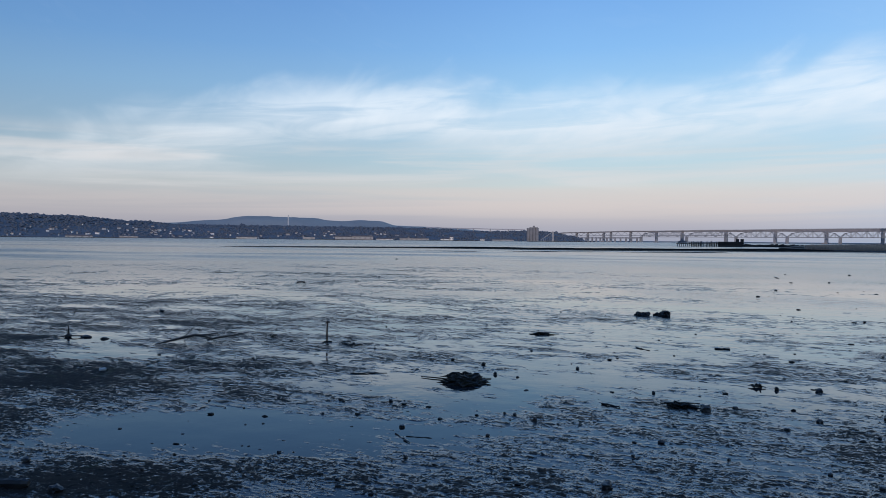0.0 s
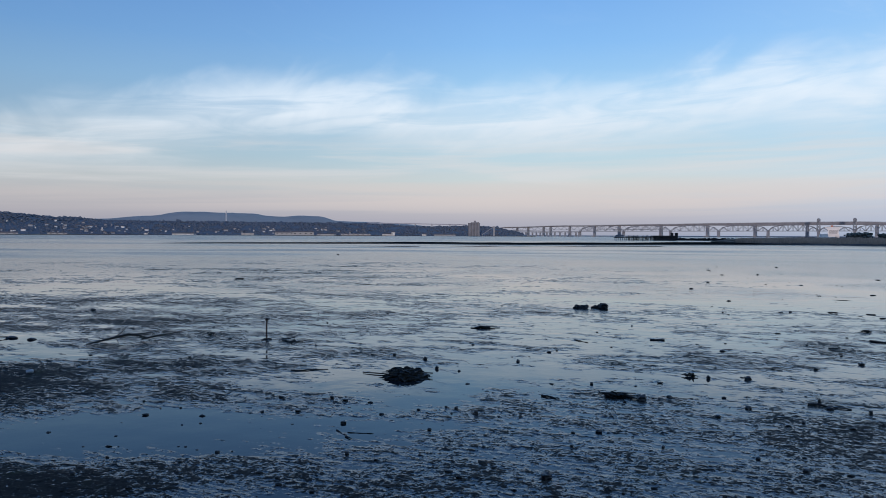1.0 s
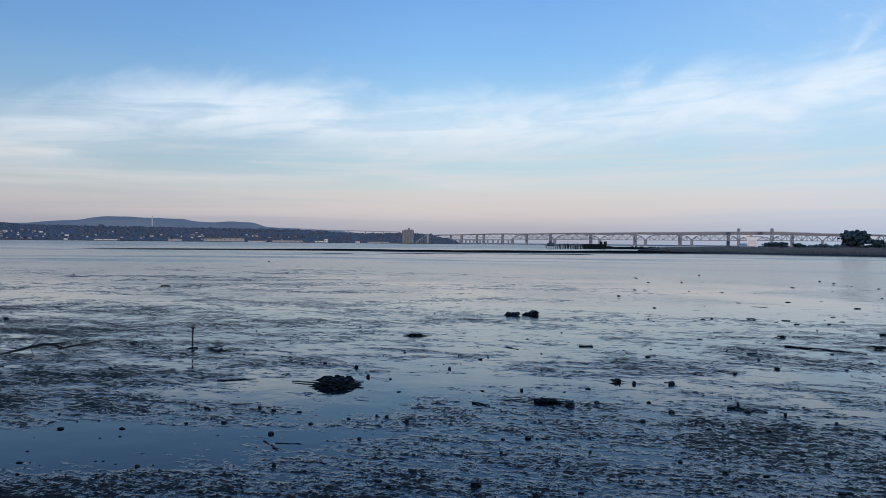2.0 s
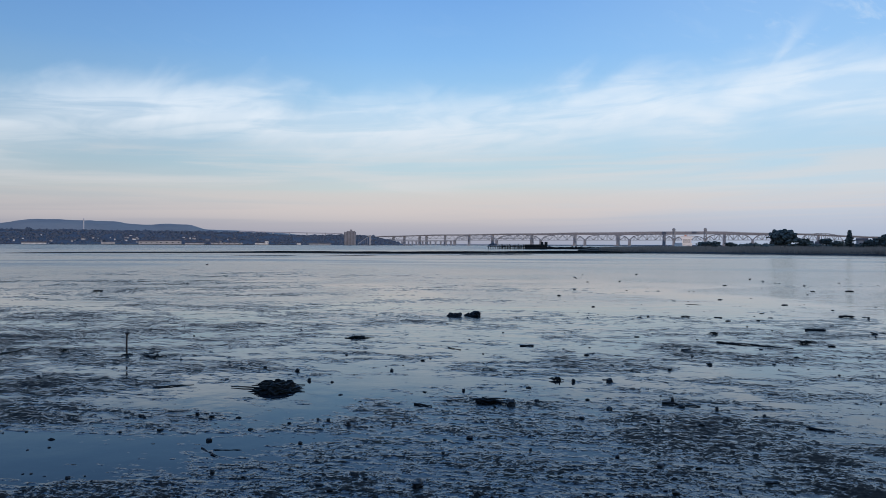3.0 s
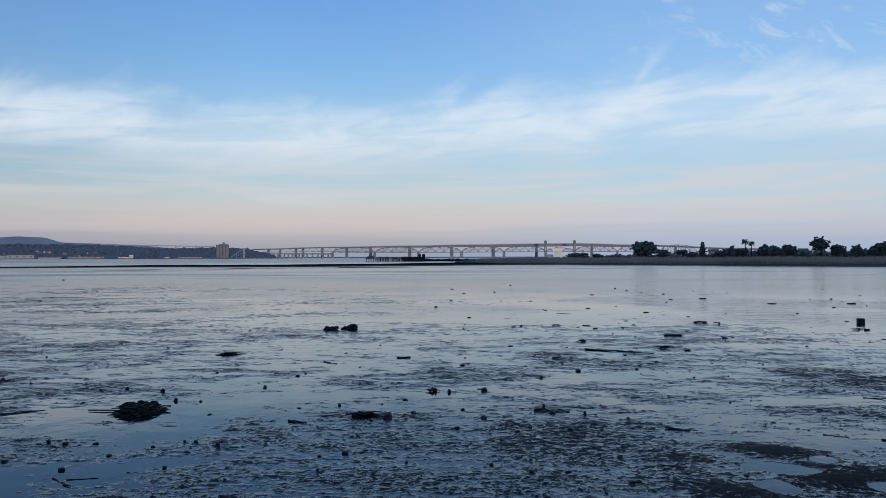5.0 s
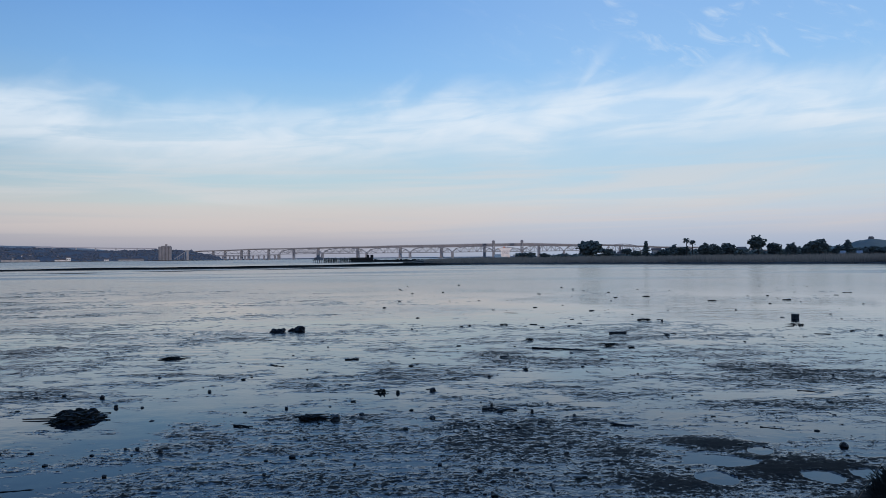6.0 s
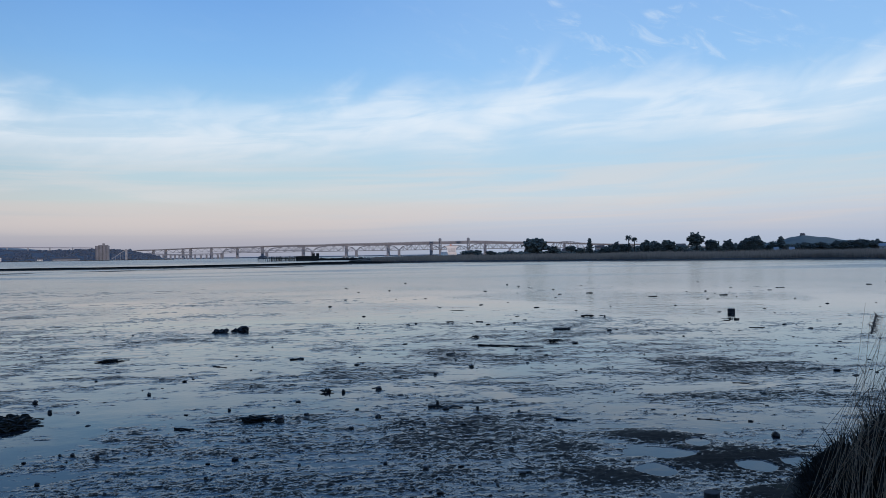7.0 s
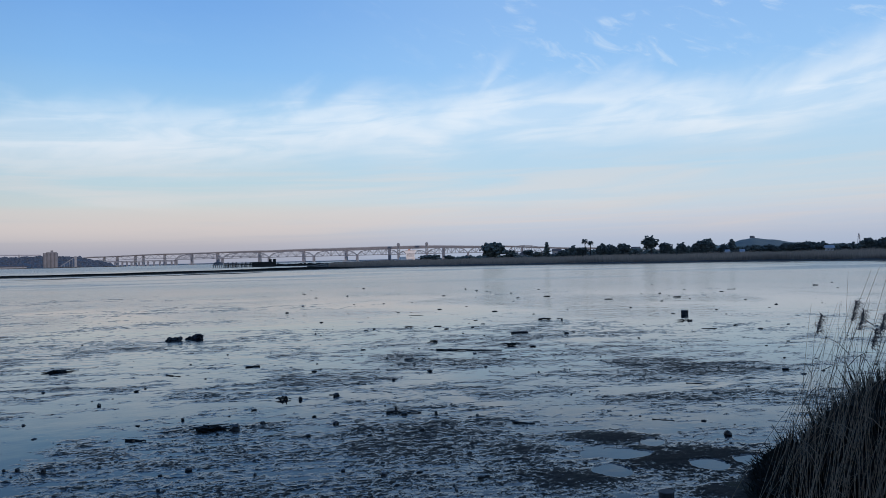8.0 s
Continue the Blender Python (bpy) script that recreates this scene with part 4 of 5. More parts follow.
def tree(a, dist, top, width, kind_="round", label="", seed=0, z0=1.6, mat=None):
    """A tree with tapered trunk, limbs and a crown of many small clumps."""
    rnd = random.Random(seed)
    root = thing("tree", None, None, label, "tree", "trees on the point")
    root.matrix_world = Matrix.Translation(polar(a, dist, z0))
    h = 2 + dist * math.tan(radians(top)) - z0
    w = width * 0.60
    crown, trunk = Shape(), Shape()
    leaf = mat or M_LEAF
    if kind_ == "conifer":
        trunk.tube([(0, 0, -0.6), (0, 0, h * 0.97)], [h * 0.03, 0.04], 7)
        for i in range(210):
            f = rnd.random() ** 0.8
            z = h * (0.08 + 0.9 * f)
            r = w * 1.3 * (1 - f) ** 0.95 * (0.35 + 0.65 * rnd.random()) * (0.8 + 0.35 * math.sin(f * 40))
            t = rnd.uniform(0, math.tau)
            crown.blob((r * math.cos(t), r * math.sin(t), z), rnd.uniform(0.09, 0.2) * w + 0.12, rnd, (1.3, 1.3, 0.8), 0.45, 1)
    elif kind_ == "palm":
        trunk.tube([(0, 0, -0.6), (0.1, 0, h * 0.5), (0.0, 0, h * 0.88)], [0.28, 0.2, 0.18], 8)
        for i in range(46):
            t, lift = rnd.uniform(0, math.tau), rnd.uniform(-0.9, 1.2)
            ln = w * rnd.uniform(0.75, 1.1)
            c = Vector((math.cos(t), math.sin(t), 0))
            p0 = Vector((0, 0, h * 0.88))
            p1 = p0 + c * ln * 0.55 + Vector((0, 0, lift * 0.55 * w))
            p2 = p0 + c * ln + Vector((0, 0, lift * 0.5 * w - 0.35 * w))
            sd = Vector((-c.y, c.x, 0)) * 0.22
            crown.add([p0 - sd * 0.4, p0 + sd * 0.4, p1 + sd, p1 - sd, p2, p1 - Vector((0, 0, 0.25))], [(0, 1, 2, 3), (3, 2, 4), (0, 3, 5), (1, 5, 2), (3, 4, 5), (2, 5, 4)])
    else:
        low = {"round": 0.02, "tall": 0.20, "bush": 0.0}[kind_]
        trunk.tube([(0, 0, -0.6), (0.1 * w, 0, h * 0.35), (0.0, 0.1 * w, h * 0.6)], [0.05 * h, 0.035 * h, 0.02 * h], 8)
        for i in range(7):
            t = math.tau * i / 7 + rnd.uniform(-0.3, 0.3)
            e = Vector((math.cos(t) * w * rnd.uniform(0.4, 0.75), math.sin(t) * w * rnd.uniform(0.4, 0.75), h * rnd.uniform(0.5, 0.85)))
            trunk.tube([(0.05 * w, 0.02, h * rnd.uniform(0.15, 0.4)), e * 0.6 + Vector((0, 0, h * 0.15)), e], [0.022 * h, 0.014 * h, 0.006 * h], 5)
        off = Vector((rnd.uniform(-50, 50), rnd.uniform(-50, 50), rnd.uniform(-50, 50)))
        mid_z, half = h * (1 + low) / 2, h * (1 - low) / 2
        skew = rnd.uniform(-0.25, 0.25) * w
        for i in range(620 if kind_ != "bush" else 360):
            t, u = rnd.uniform(0, math.tau), rnd.uniform(-1.0, 1.0)
            dv = Vector((math.cos(t) * math.sqrt(1 - u * u), math.sin(t) * math.sqrt(1 - u * u), u))
            swell = 0.78 + 0.62 * noise.noise(dv * 1.5 + off) + 0.30 * noise.noise(dv * 3.6 + off)
            k = max(swell, 0.25) * rnd.random() ** 0.30
            wide = 1.0 if u > 0 or kind_ == "tall" else 1.0 + 0.25 * -u
            q = Vector((dv.x * w * k * wide + skew * (u + 1) / 2, dv.y * w * k * wide, mid_z + dv.z * half * min(k, 1.02)))
            if kind_ != "tall" and u < -0.3:
                q.z = max(q.z, 0.15)
            crown.blob(q, w * rnd.uniform(0.045, 0.11) + 0.05, rnd, (1.25, 1.25, 0.85), 0.5, 1)
    part("trunk", trunk, M_BARK, root)
    part("crown", crown, leaf, root)
    return root


TREES = [
    (-15.4, 300, 0.33, 7.0, "bush", "low dark round bush on the point"), (-16.9, 300, 0.25, 4.0, "bush", "low dark bush on the point"),
    (-20.45, 330, 1.26, 10.6, "round", "large dense dark green tree standing alone"), (-21.6, 340, 0.5, 5.0, "bush", "olive-green bush beside the large tree"),
    (-23.0, 350, 0.60, 4.2, "tall", "small round-topped dark green tree"), (-23.7, 340, 0.42, 4.5, "bush", "grey-green bush on the point"),
    (-24.41, 345, 1.09, 3.2, "conifer", "narrow dark pointed conifer tree"), (-25.6, 360, 0.5, 5.0, "bush", "olive bush on the point"),
    (-26.4, 350, 0.75, 6.6, "round", "dark broad tree with ragged crown"), (-27.1, 350, 0.66, 5.0, "round", "dark broad tree with ragged crown"),
    (-28.5, 340, 0.88, 5.2, "round", "dark rounded tree in the row"), (-29.2, 350, 0.8, 5.4, "round", "dark rounded tree in the row"),
    (-30.15, 335, 0.93, 5.6, "round", "dark rounded tree in the row"), (-32.16, 330, 1.43, 6.2, "tall", "tall umbrella-crowned tree with bare lower trunk"),
]
TREES2 = [
    (-33.2, 335, 0.98, 5.0, "round", "dark leaning tree beside the tall one"), (-34.35, 330, 0.82, 4.6, "round", "round dark tree in the row"),
    (-35.4, 340, 0.72, 4.0, "round", "dark tree in the row"), (-36.1, 325, 1.08, 6.4, "round", "large dark tree with domed crown"),
    (-37.2, 340, 0.6, 4.0, "bush", "dark bush in the row"), (-37.8, 330, 0.92, 4.0, "conifer", "dark conifer with several pointed tops"),
    (-39.2, 360, 0.46, 7.0, "bush", "dark hedge-like bush on the point"), (-40.4, 360, 0.52, 7.0, "bush", "dark hedge-like bush on the point"),
    (-41.6, 350, 0.60, 7.0, "round", "dark tree in the hedgerow"), (-42.7, 350, 0.72, 6.0, "round", "dark tree in the hedgerow"),
    (-43.6, 350, 0.62, 6.0, "round", "dark tree in the hedgerow"), (-45.2, 350, 0.50, 8.0, "bush", "dark bush in the hedgerow"),
    (-46.4, 330, 0.74, 6.0, "round", "dark tree in the hedgerow"), (-47.4, 330, 0.82, 6.0, "round", "dark tree in the hedgerow"),
    (-48.8, 330, 0.85, 7.0, "round", "dark tree in the hedgerow"), (-50.2, 330, 0.8, 7.0, "round", "dark tree in the hedgerow"),
]
for i, (a, dist, top_el, w, kd, lb) in enumerate(TREES + TREES2):
    tree(a, dist, top_el, w, kd, lb, 100 + i, mat=M_LEAF2 if "olive" in lb or "grey" in lb else M_LEAF)
tree(-27.30, 345, 1.23, 3.0, "palm", "tall slender palm with a small crown", 301)
tree(-27.72, 347, 1.08, 2.6, "palm", "slender palm with a small crown", 302)
hedge, R_HD = Shape(), random.Random(31)
for _ in range(2600):
    a = R_HD.uniform(-52, -17.5)
    tall = 1.0 if a > -27 else 3.0 + 1.6 * noise.noise(Vector((a * 0.7, 0, 0)))
    p = polar(a, R_HD.uniform(360, 400), 1.4)
    hedge.blob((p.x, p.y, p.z + tall * R_HD.random()), R_HD.uniform(0.35, 0.9), R_HD, (1.4, 1.2, 1.0), 0.45, 1)
thing("hedge", hedge, M_LEAF2, "ragged dark scrub along the back of the point", "scrub", kind="stuff")
for a, w, h, wm in [(-31.05, 5.5, 4.6, 0), (-30.75, 4.5, 3.6, 2), (-25.15, 6, 4.4, 2), (-25.6, 5, 3.4, 2), (-21.95, 4, 2.6, 0), (-34.8, 4, 2.8, 2),
                    (-22.6, 5, 2.2, 2)]:
    house(a, 560, 1.4, w, 5, h, M_WALLS[wm], R_TOWN.uniform(-12, 12), "low pale house behind the trees of the point", "houses on the point")
for a, w, h in [(-44.07, 2.4, 1.3), (-38.5, 1.0, 0.5), (-37.5, 0.9, 0.5)]:
    house(a, 318, 1.5, w, 3.5, h, M_WALLS[0], R_TOWN.uniform(-10, 10), "small white shed in front of the trees", "sheds on the point", "shed", roof_mat=M_WALLS[2])
boat = thing("boat", None, None, "small white boat drawn up behind the marsh", "boat")
boat.matrix_world = Matrix.Translation(polar(-13.3, 300, 1.0)) @ pose(0, 0, 0, 0, 0, 10)
part("hull", Shape().add([(-3, -1, 0), (3, -1, 0), (4, 0, 1.1), (3, 1, 0), (-3, 1, 0), (-3.2, -1.2, 1), (3, -1.2, 1), (3, 1.2, 1), (-3.2, 1.2, 1)],
                         [(0, 1, 6, 5), (1, 2, 6), (2, 3, 7), (3, 4, 8, 7), (4, 0, 5, 8), (5, 6, 2, 7, 8), (4, 3, 2, 1, 0)]), M_SHIP, boat)
part("cabin", Shape().box(-0.4, 0, 1.0, 2.6, 1.7, 1.1, 0, 0.85), M_SHIP, boat)
pylon = thing("pylon", None, None, "thin lattice pylon on the skyline", "pylon")
pylon.matrix_world = Matrix.Translation(polar(-45.86, 900, 0))
leg = Shape()
for dx in (-1, 1):
    for dy in (-1, 1):
        leg.beam((dx * 1.6, dy * 1.6, 0), (dx * 0.25, dy * 0.25, 19), 0.28)
for i in range(6):
    z, r0, r1 = 3 * i, 1.6 - 0.22 * i, 1.6 - 0.22 * (i + 1)
    leg.beam((-r0, -r0, z), (r1, -r1, z + 3), 0.16)
    leg.beam((r0, -r0, z), (-r1, -r1, z + 3), 0.16)
part("lattice", leg, M_STEEL, pylon)
part("cross_arm", Shape().beam((-2.2, 0, 16), (2.2, 0, 16), 0.3), M_STEEL, pylon)


# ---------------------------------------------------------------- things lying on the mud
STONES = [
    (-3.48, 8.35, 0.064, 0.05), (-2.9, 7.28, 0.075, 0.05), (-5.63, 6.18, 0.053, 0.033), (-4.89, 6.24, 0.05, 0.025),
    (-4.51, 6.78, 0.039, 0.026), (-4.36, 6.89, 0.039, 0.019), (-3.74, 11.63, 0.076, 0.048), (-3.14, 11.39, 0.083, 0.055),
    (-2.75, 10.63, 0.077, 0.051), (-2.39, 10.54, 0.059, 0.034), (-1.67, 11.58, 0.073, 0.055), (0.52, 9.49, 0.082, 0.037),
    (1.65, 10.98, 0.12, 0.065), (1.38, 9.11, 0.101, 0.051), (1.12, 10.9, 0.068, 0.051), (0.99, 8.58, 0.075, 0.041),
    (-0.26, 7.62, 0.085, 0.042), (-0.49, 7.02, 0.045, 0.034), (-2.02, 8.25, 0.04, 0.034), (-1.89, 8.21, 0.053, 0.04),
    (-1.62, 8.03, 0.052, 0.052), (-2.07, 9.66, 0.077, 0.031),
]
STONES2 = [
    (-1.95, 7.25, 0.054, 0.036), (-4.08, 6.08, 0.035, 0.023), (-4.01, 6.09, 0.035, 0.023), (-3.85, 6.03, 0.04, 0.023),
    (-3.63, 6.01, 0.05, 0.028), (-2.45, 6.24, 0.054, 0.043), (-5.58, 4.99, 0.095, 0.048), (-4.68, 4.46, 0.135, 0.073),
    (-4.43, 5.12, 0.054, 0.033), (-0.63, 6.06, 0.108, 0.059), (-0.45, 10.09, 0.055, 0.04), (0.11, 16.87, 0.065, 0.039),
    (2.43, 20.5, 0.064, 0.048), (4.19, 21.11, 0.1, 0.05), (9.38, 51.72, 0.202, 0.121), (6.62, 41.53, 0.129, 0.097),
    (-13.49, 16.34, 0.131, 0.065), (-28.48, 69.6, 0.289, 0.173), (-15.62, 35.75, 0.18, 0.09), (-10.9, 11.54, 0.172, 0.061),
]
STONES3 = [
    (0.35, 7.23, 0.046, 0.029), (2.76, 12.05, 0.077, 0.038), (3.56, 12.69, 0.123, 0.051), (2.25, 9.62, 0.054, 0.062),
    (2.68, 9.17, 0.045, 0.06), (2.29, 9.3, 0.105, 0.045), (3.14, 8.88, 0.052, 0.037), (5.38, 6.93, 0.097, 0.069),
    (9.14, 10.34, 0.15, 0.05), (7.92, 12.12, 0.056, 0.034), (8.27, 10.95, 0.053, 0.043), (10.13, 21.07, 0.072, 0.072),
    (14.91, 45.37, 0.184, 0.147), (1.85, 8.54, 0.048, 0.034), (1.16, 7.06, 0.057, 0.034), (1.5, 6.78, 0.078, 0.039), (0.19, 9.24, 0.145, 0.085),
]
R_S = random.Random(77)


def floor_z(x, y):
    return max(height_at(x, y), -0.012)


def stone(x, y, w, h):
    """A rough wet stone half sunk in the mud."""
    s = Shape()
    h = h if y < 30 else h * 0.6
    k = 1.0 if h > 0.05 else 0.8
    s.blob((0, 0, h * 0.28), 0.5, R_S, (w * 0.86, w * 0.74, h * 1.1 * k), 0.24, 2)
    ob = thing("stone", s, M_STONE, "rough dark wet stone half sunk in mud" if w > 0.07 else "small dark wet stone lying in the mud", "stone", "stones on the mud")
    ob.matrix_world = pose(x, y, floor_z(x, y), 0, 0, R_S.uniform(0, 360))


for row in STONES + STONES2 + STONES3:
    stone(*row)

# crumbs, shells and clods too small to count
clods = Shape()
R_CL = random.Random(13)
for i in range(1500):
    dist = 5.0 + 17 * R_CL.random() ** 1.8
    p = polar(R_CL.uniform(-50, 51), dist)
    if noise.noise(Vector((p.x * 0.5, p.y * 0.5, 6))) < -0.12:
        continue
    hgt = height_at(p.x, p.y)
    if hgt < -0.004 and R_CL.random() < (0.75 if dist < 8.5 else 0.96):
        continue
    r = 0.006 + 0.022 * R_CL.random() ** 4
    clods.blob((p.x, p.y, max(hgt, -0.008) + r * 0.2), r, R_CL, (1.4, 1.1, 0.6), 0.45, 1)
for i in range(230):
    p = polar(R_CL.uniform(-47, -4), 13 + 40 * R_CL.random() ** 1.6)
    r = (0.010 + 0.030 * R_CL.random() ** 3) * (0.7 + p.length / 45)
    clods.blob((p.x, p.y, max(height_at(p.x, p.y), -0.006) + r * 0.15), r, R_CL, (1.9, 1.2, 0.55), 0.45, 1)
thing("mud_clods", clods, M_WEED, "dark crumbs and clods scattered over the mud", "clods", kind="stuff")


def log(x, y, w, h, turn, label, name_="driftwood_log"):
    """A worn, slightly bent piece of timber lying flat."""
    s = Shape()
    n = 9
    pts, rad = [], []
    bend = R_S.uniform(-0.05, 0.05)
    for i in range(n):
        f = i / (n - 1) - 0.5
        pts.append((f * w, bend * w * (1 - 4 * f * f) + 0.004 * R_S.uniform(-1, 1), 0))
        rad.append(h * 0.32 * (0.82 + 0.25 * R_S.random()) * (0.55 if i in (0, n - 1) else 1))
    s.tube(pts, rad, 8)
    ob = thing(name_, s, M_WOOD, label, "driftwood", "driftwood on the mud", smooth=False)
    ob.matrix_world = pose(x, y, floor_z(x, y) + h * 0.22, R_S.uniform(0, 360), R_S.uniform(-2, 2), turn)
    return ob


LOGS = [(7.48, 18.06, 0.453, 0.091), (9.76, 21.54, 0.401, 0.085), (5.22, 21.13, 0.235, 0.067), (6.09, 21.03, 0.22, 0.06), (15.43, 33.88, 0.344, 0.08),
        (16.66, 29.89, 0.369, 0.07), (19.96, 29.51, 0.356, 0.075), (26.4, 34.03, 0.431, 0.09), (12.31, 16.72, 0.385, 0.05), (3.52, 8.28, 0.283, 0.042),
        (0.57, 14.68, 0.273, 0.065), (32.63, 34.7, 0.293, 0.10), (8.73, 17.7, 0.335, 0.03), (-16.94, 29.86, 0.40, 0.09), (6.55, 25.55, 0.60, 0.03)]
for x, y, w, h in LOGS:
    log(x, y, w, h, math.degrees(math.atan2(-x, y)) + R_S.uniform(-14, 14), "short waterlogged timber lying in the shallow water")


def stick(a, b, r, label, name_="stick", lift=0.0):
    """A thin crooked stick between two places."""
    s = Shape()
    pts, rad = [], []
    va, vb = Vector((*a, floor_z(*a) + r * 0.6)), Vector((*b, floor_z(*b) + r * 0.6 + lift))
    for i in range(8):
        f = i / 7
        p = va.lerp(vb, f) + Vector((R_S.gauss(0, r * 0.6), R_S.gauss(0, r * 0.6), R_S.gauss(0, r * 0.3)))
        pts.append(p)
        rad.append(r * (1.0 - 0.45 * f) * R_S.uniform(0.85, 1.15))
    s.tube(pts, rad, 7)
    return thing(name_, s, M_WOOD, label, "stick", "sticks on the mud")


stick((4.52, 15.59), (5.75, 14.85), 0.017, "long straight dark pole lying on the mud", "pole")
for a, b, r in [((-1.02, 9.16), (-0.79, 9.05), 0.014), ((-0.25, 9.40), (0.15, 9.28), 0.020), ((-0.97, 14.27), (-0.70, 14.0), 0.011), ((-4.77, 9.89), (-4.30, 10.16), 0.012),
                ((-4.13, 8.24), (-4.00, 8.14), 0.012), ((-2.86, 7.0), (-2.6, 6.72), 0.009), ((2.10, 9.50), (2.53, 9.36), 0.014), ((-2.72, 6.95), (-2.45, 6.98), 0.006),
                ((-6.33, 12.73), (-5.98, 12.42), 0.02), ((-6.1, 12.55), (-5.85, 12.62), 0.016), ((-6.45, 12.85), (-6.22, 13.05), 0.012), ((5.05, 7.9), (5.25, 7.75), 0.008),
                ((2.02, 6.25), (2.0, 6.1), 0.012), ((6.9, 9.9), (7.2, 9.7), 0.009)]:
    stick(a, b, r, "crooked dark twig lying on the mud")


def sub_tree(s, p, direction, length, r, rnd, depth):
    """A bare branch that forks."""
    pts, rad = [Vector(p)], [r]
    v = Vector(direction).normalized()
    for i in range(5):
        v = (v + Vector((rnd.gauss(0, 0.16), rnd.gauss(0, 0.16), rnd.gauss(0, 0.13)))).normalized()
        pts.append(pts[-1] + v * length / 5)
        rad.append(r * (1 - 0.14 * (i + 1)))
    s.tube(pts, rad, 7)
    if depth:
        for k in (2, 3, 5):
            w = (v + Vector((rnd.gauss(0, 0.55), rnd.gauss(0, 0.55), rnd.gauss(0.12, 0.3)))).normalized()
            sub_tree(s, pts[k], w, length * rnd.uniform(0.35, 0.6), rad[k] * 0.62, rnd, depth - 1)


# the big driftwood branch and its upright fork
rb = random.Random(19)
bz = floor_z(-9.0, 11.7) + 0.025
branch = thing("driftwood_branch", None, None, "bare forked driftwood branch lying on the mud", "driftwood")
limb = Shape()
limb.tube([(-9.32, 11.1, bz + 0.01), (-9.12, 11.42, bz + 0.07), (-8.93, 11.72, bz + 0.125), (-8.80, 11.85, bz + 0.10), (-8.70, 11.98, bz + 0.02)], [0.010, 0.022, 0.026, 0.022, 0.014], 8)
limb.tube([(-8.76, 11.88, bz + 0.02), (-8.62, 12.1, bz + 0.055), (-8.48, 12.35, bz + 0.075), (-8.30, 12.62, bz + 0.115)], [0.017, 0.018, 0.013, 0.007], 7)
part("limb", limb, M_WOOD, branch)
part("fork", Shape().tube([(-9.08, 11.5, bz + 0.08), (-9.0, 11.62, bz + 0.16), (-8.93, 11.7, bz + 0.28)], [0.012, 0.008, 0.004], 6), M_WOOD, branch)
part("fork", Shape().tube([(-8.9, 11.74, bz + 0.12), (-8.76, 11.95, bz + 0.12), (-8.66, 12.06, bz + 0.135), (-8.62, 12.1, bz + 0.06)], [0.014, 0.011, 0.009, 0.005], 6), M_WOOD, branch)
tw = Shape()
for i in range(7):
    sub_tree(tw, (-9.15 + 0.09 * i, 11.45 + 0.13 * i, bz + 0.06), (rb.gauss(0, 1), rb.gauss(0, 0.8), rb.uniform(-0.6, 0.6)), 0.16, 0.008, rb, 1)
part("twigs", tw, M_WOOD, branch)

# upright stake with a knob
sz_ = floor_z(-6.66, 12.76)
stake = thing("stake", None, None, "thin upright iron stake with a knobbed top", "stake")
part("rod", Shape().tube([(-6.66, 12.76, sz_ - 0.15), (-6.665, 12.76, sz_ + 0.2), (-6.655, 12.76, sz_ + 0.40)], [0.017, 0.015, 0.014], 8), M_RUST, stake)
part("knob", Shape().blob((-6.655, 12.76, sz_ + 0.385), 0.034, rb, (1.2, 1, 0.7), 0.2, 2), M_RUST, stake)
part("root_clod", Shape().blob((-6.66, 12.76, sz_), 0.06, rb, (1.6, 1.3, 0.35), 0.3, 2), M_MUD, stake)

# seaweed mat
weed = Shape()
rw = random.Random(41)
for i in range(230):
    t, k = rw.uniform(0, math.tau), math.sqrt(rw.random())
    x, y = 0.29 * k * math.cos(t), 0.34 * k * math.sin(t)
    z = 0.115 * max(0.0, 1 - k ** 2.6) * rw.random() ** 0.7 + 0.01
    dv = Vector((rw.gauss(0, 0.065), rw.gauss(0, 0.045), rw.gauss(0.0, 0.010)))
    p = Vector((x, y, z))
    weed.tube([p - dv, p + Vector((rw.gauss(0, 0.012), rw.gauss(0, 0.012), 0.012)), p + dv], [0.005, 0.012, 0.006], 4)
for i in range(60):
    t, k = rw.uniform(0, math.tau), math.sqrt(rw.random()) * 0.85
    weed.blob((0.26 * k * math.cos(t), 0.34 * k * math.sin(t), 0.02 + 0.08 * (1 - k) * rw.random()), rw.uniform(0.025, 0.065), rw, (1.7, 1.2, 0.55), 0.55, 2)
for i in range(24):
    t, k = rw.uniform(0, math.tau), math.sqrt(rw.random()) * 0.75
    weed.blob((0.29 * k * math.cos(t), 0.30 * k * math.sin(t), rw.uniform(0.07, 0.125)), rw.uniform(0.018, 0.036), rw, (1.8, 1.1, 0.8), 0.6, 2)
weed.tube([(-0.62, 0.30, 0.03), (-0.45, 0.22, 0.035), (-0.2, 0.12, 0.03)], [0.006, 0.009, 0.010], 6)
mat_ob = thing("seaweed_mat", weed, M_WEED, "tangled heap of dark rotting weed and twigs", "seaweed")
mat_ob.matrix_world = pose(-3.02, 9.92, floor_z(-3.02, 9.92) - 0.01, 0, 0, 17)
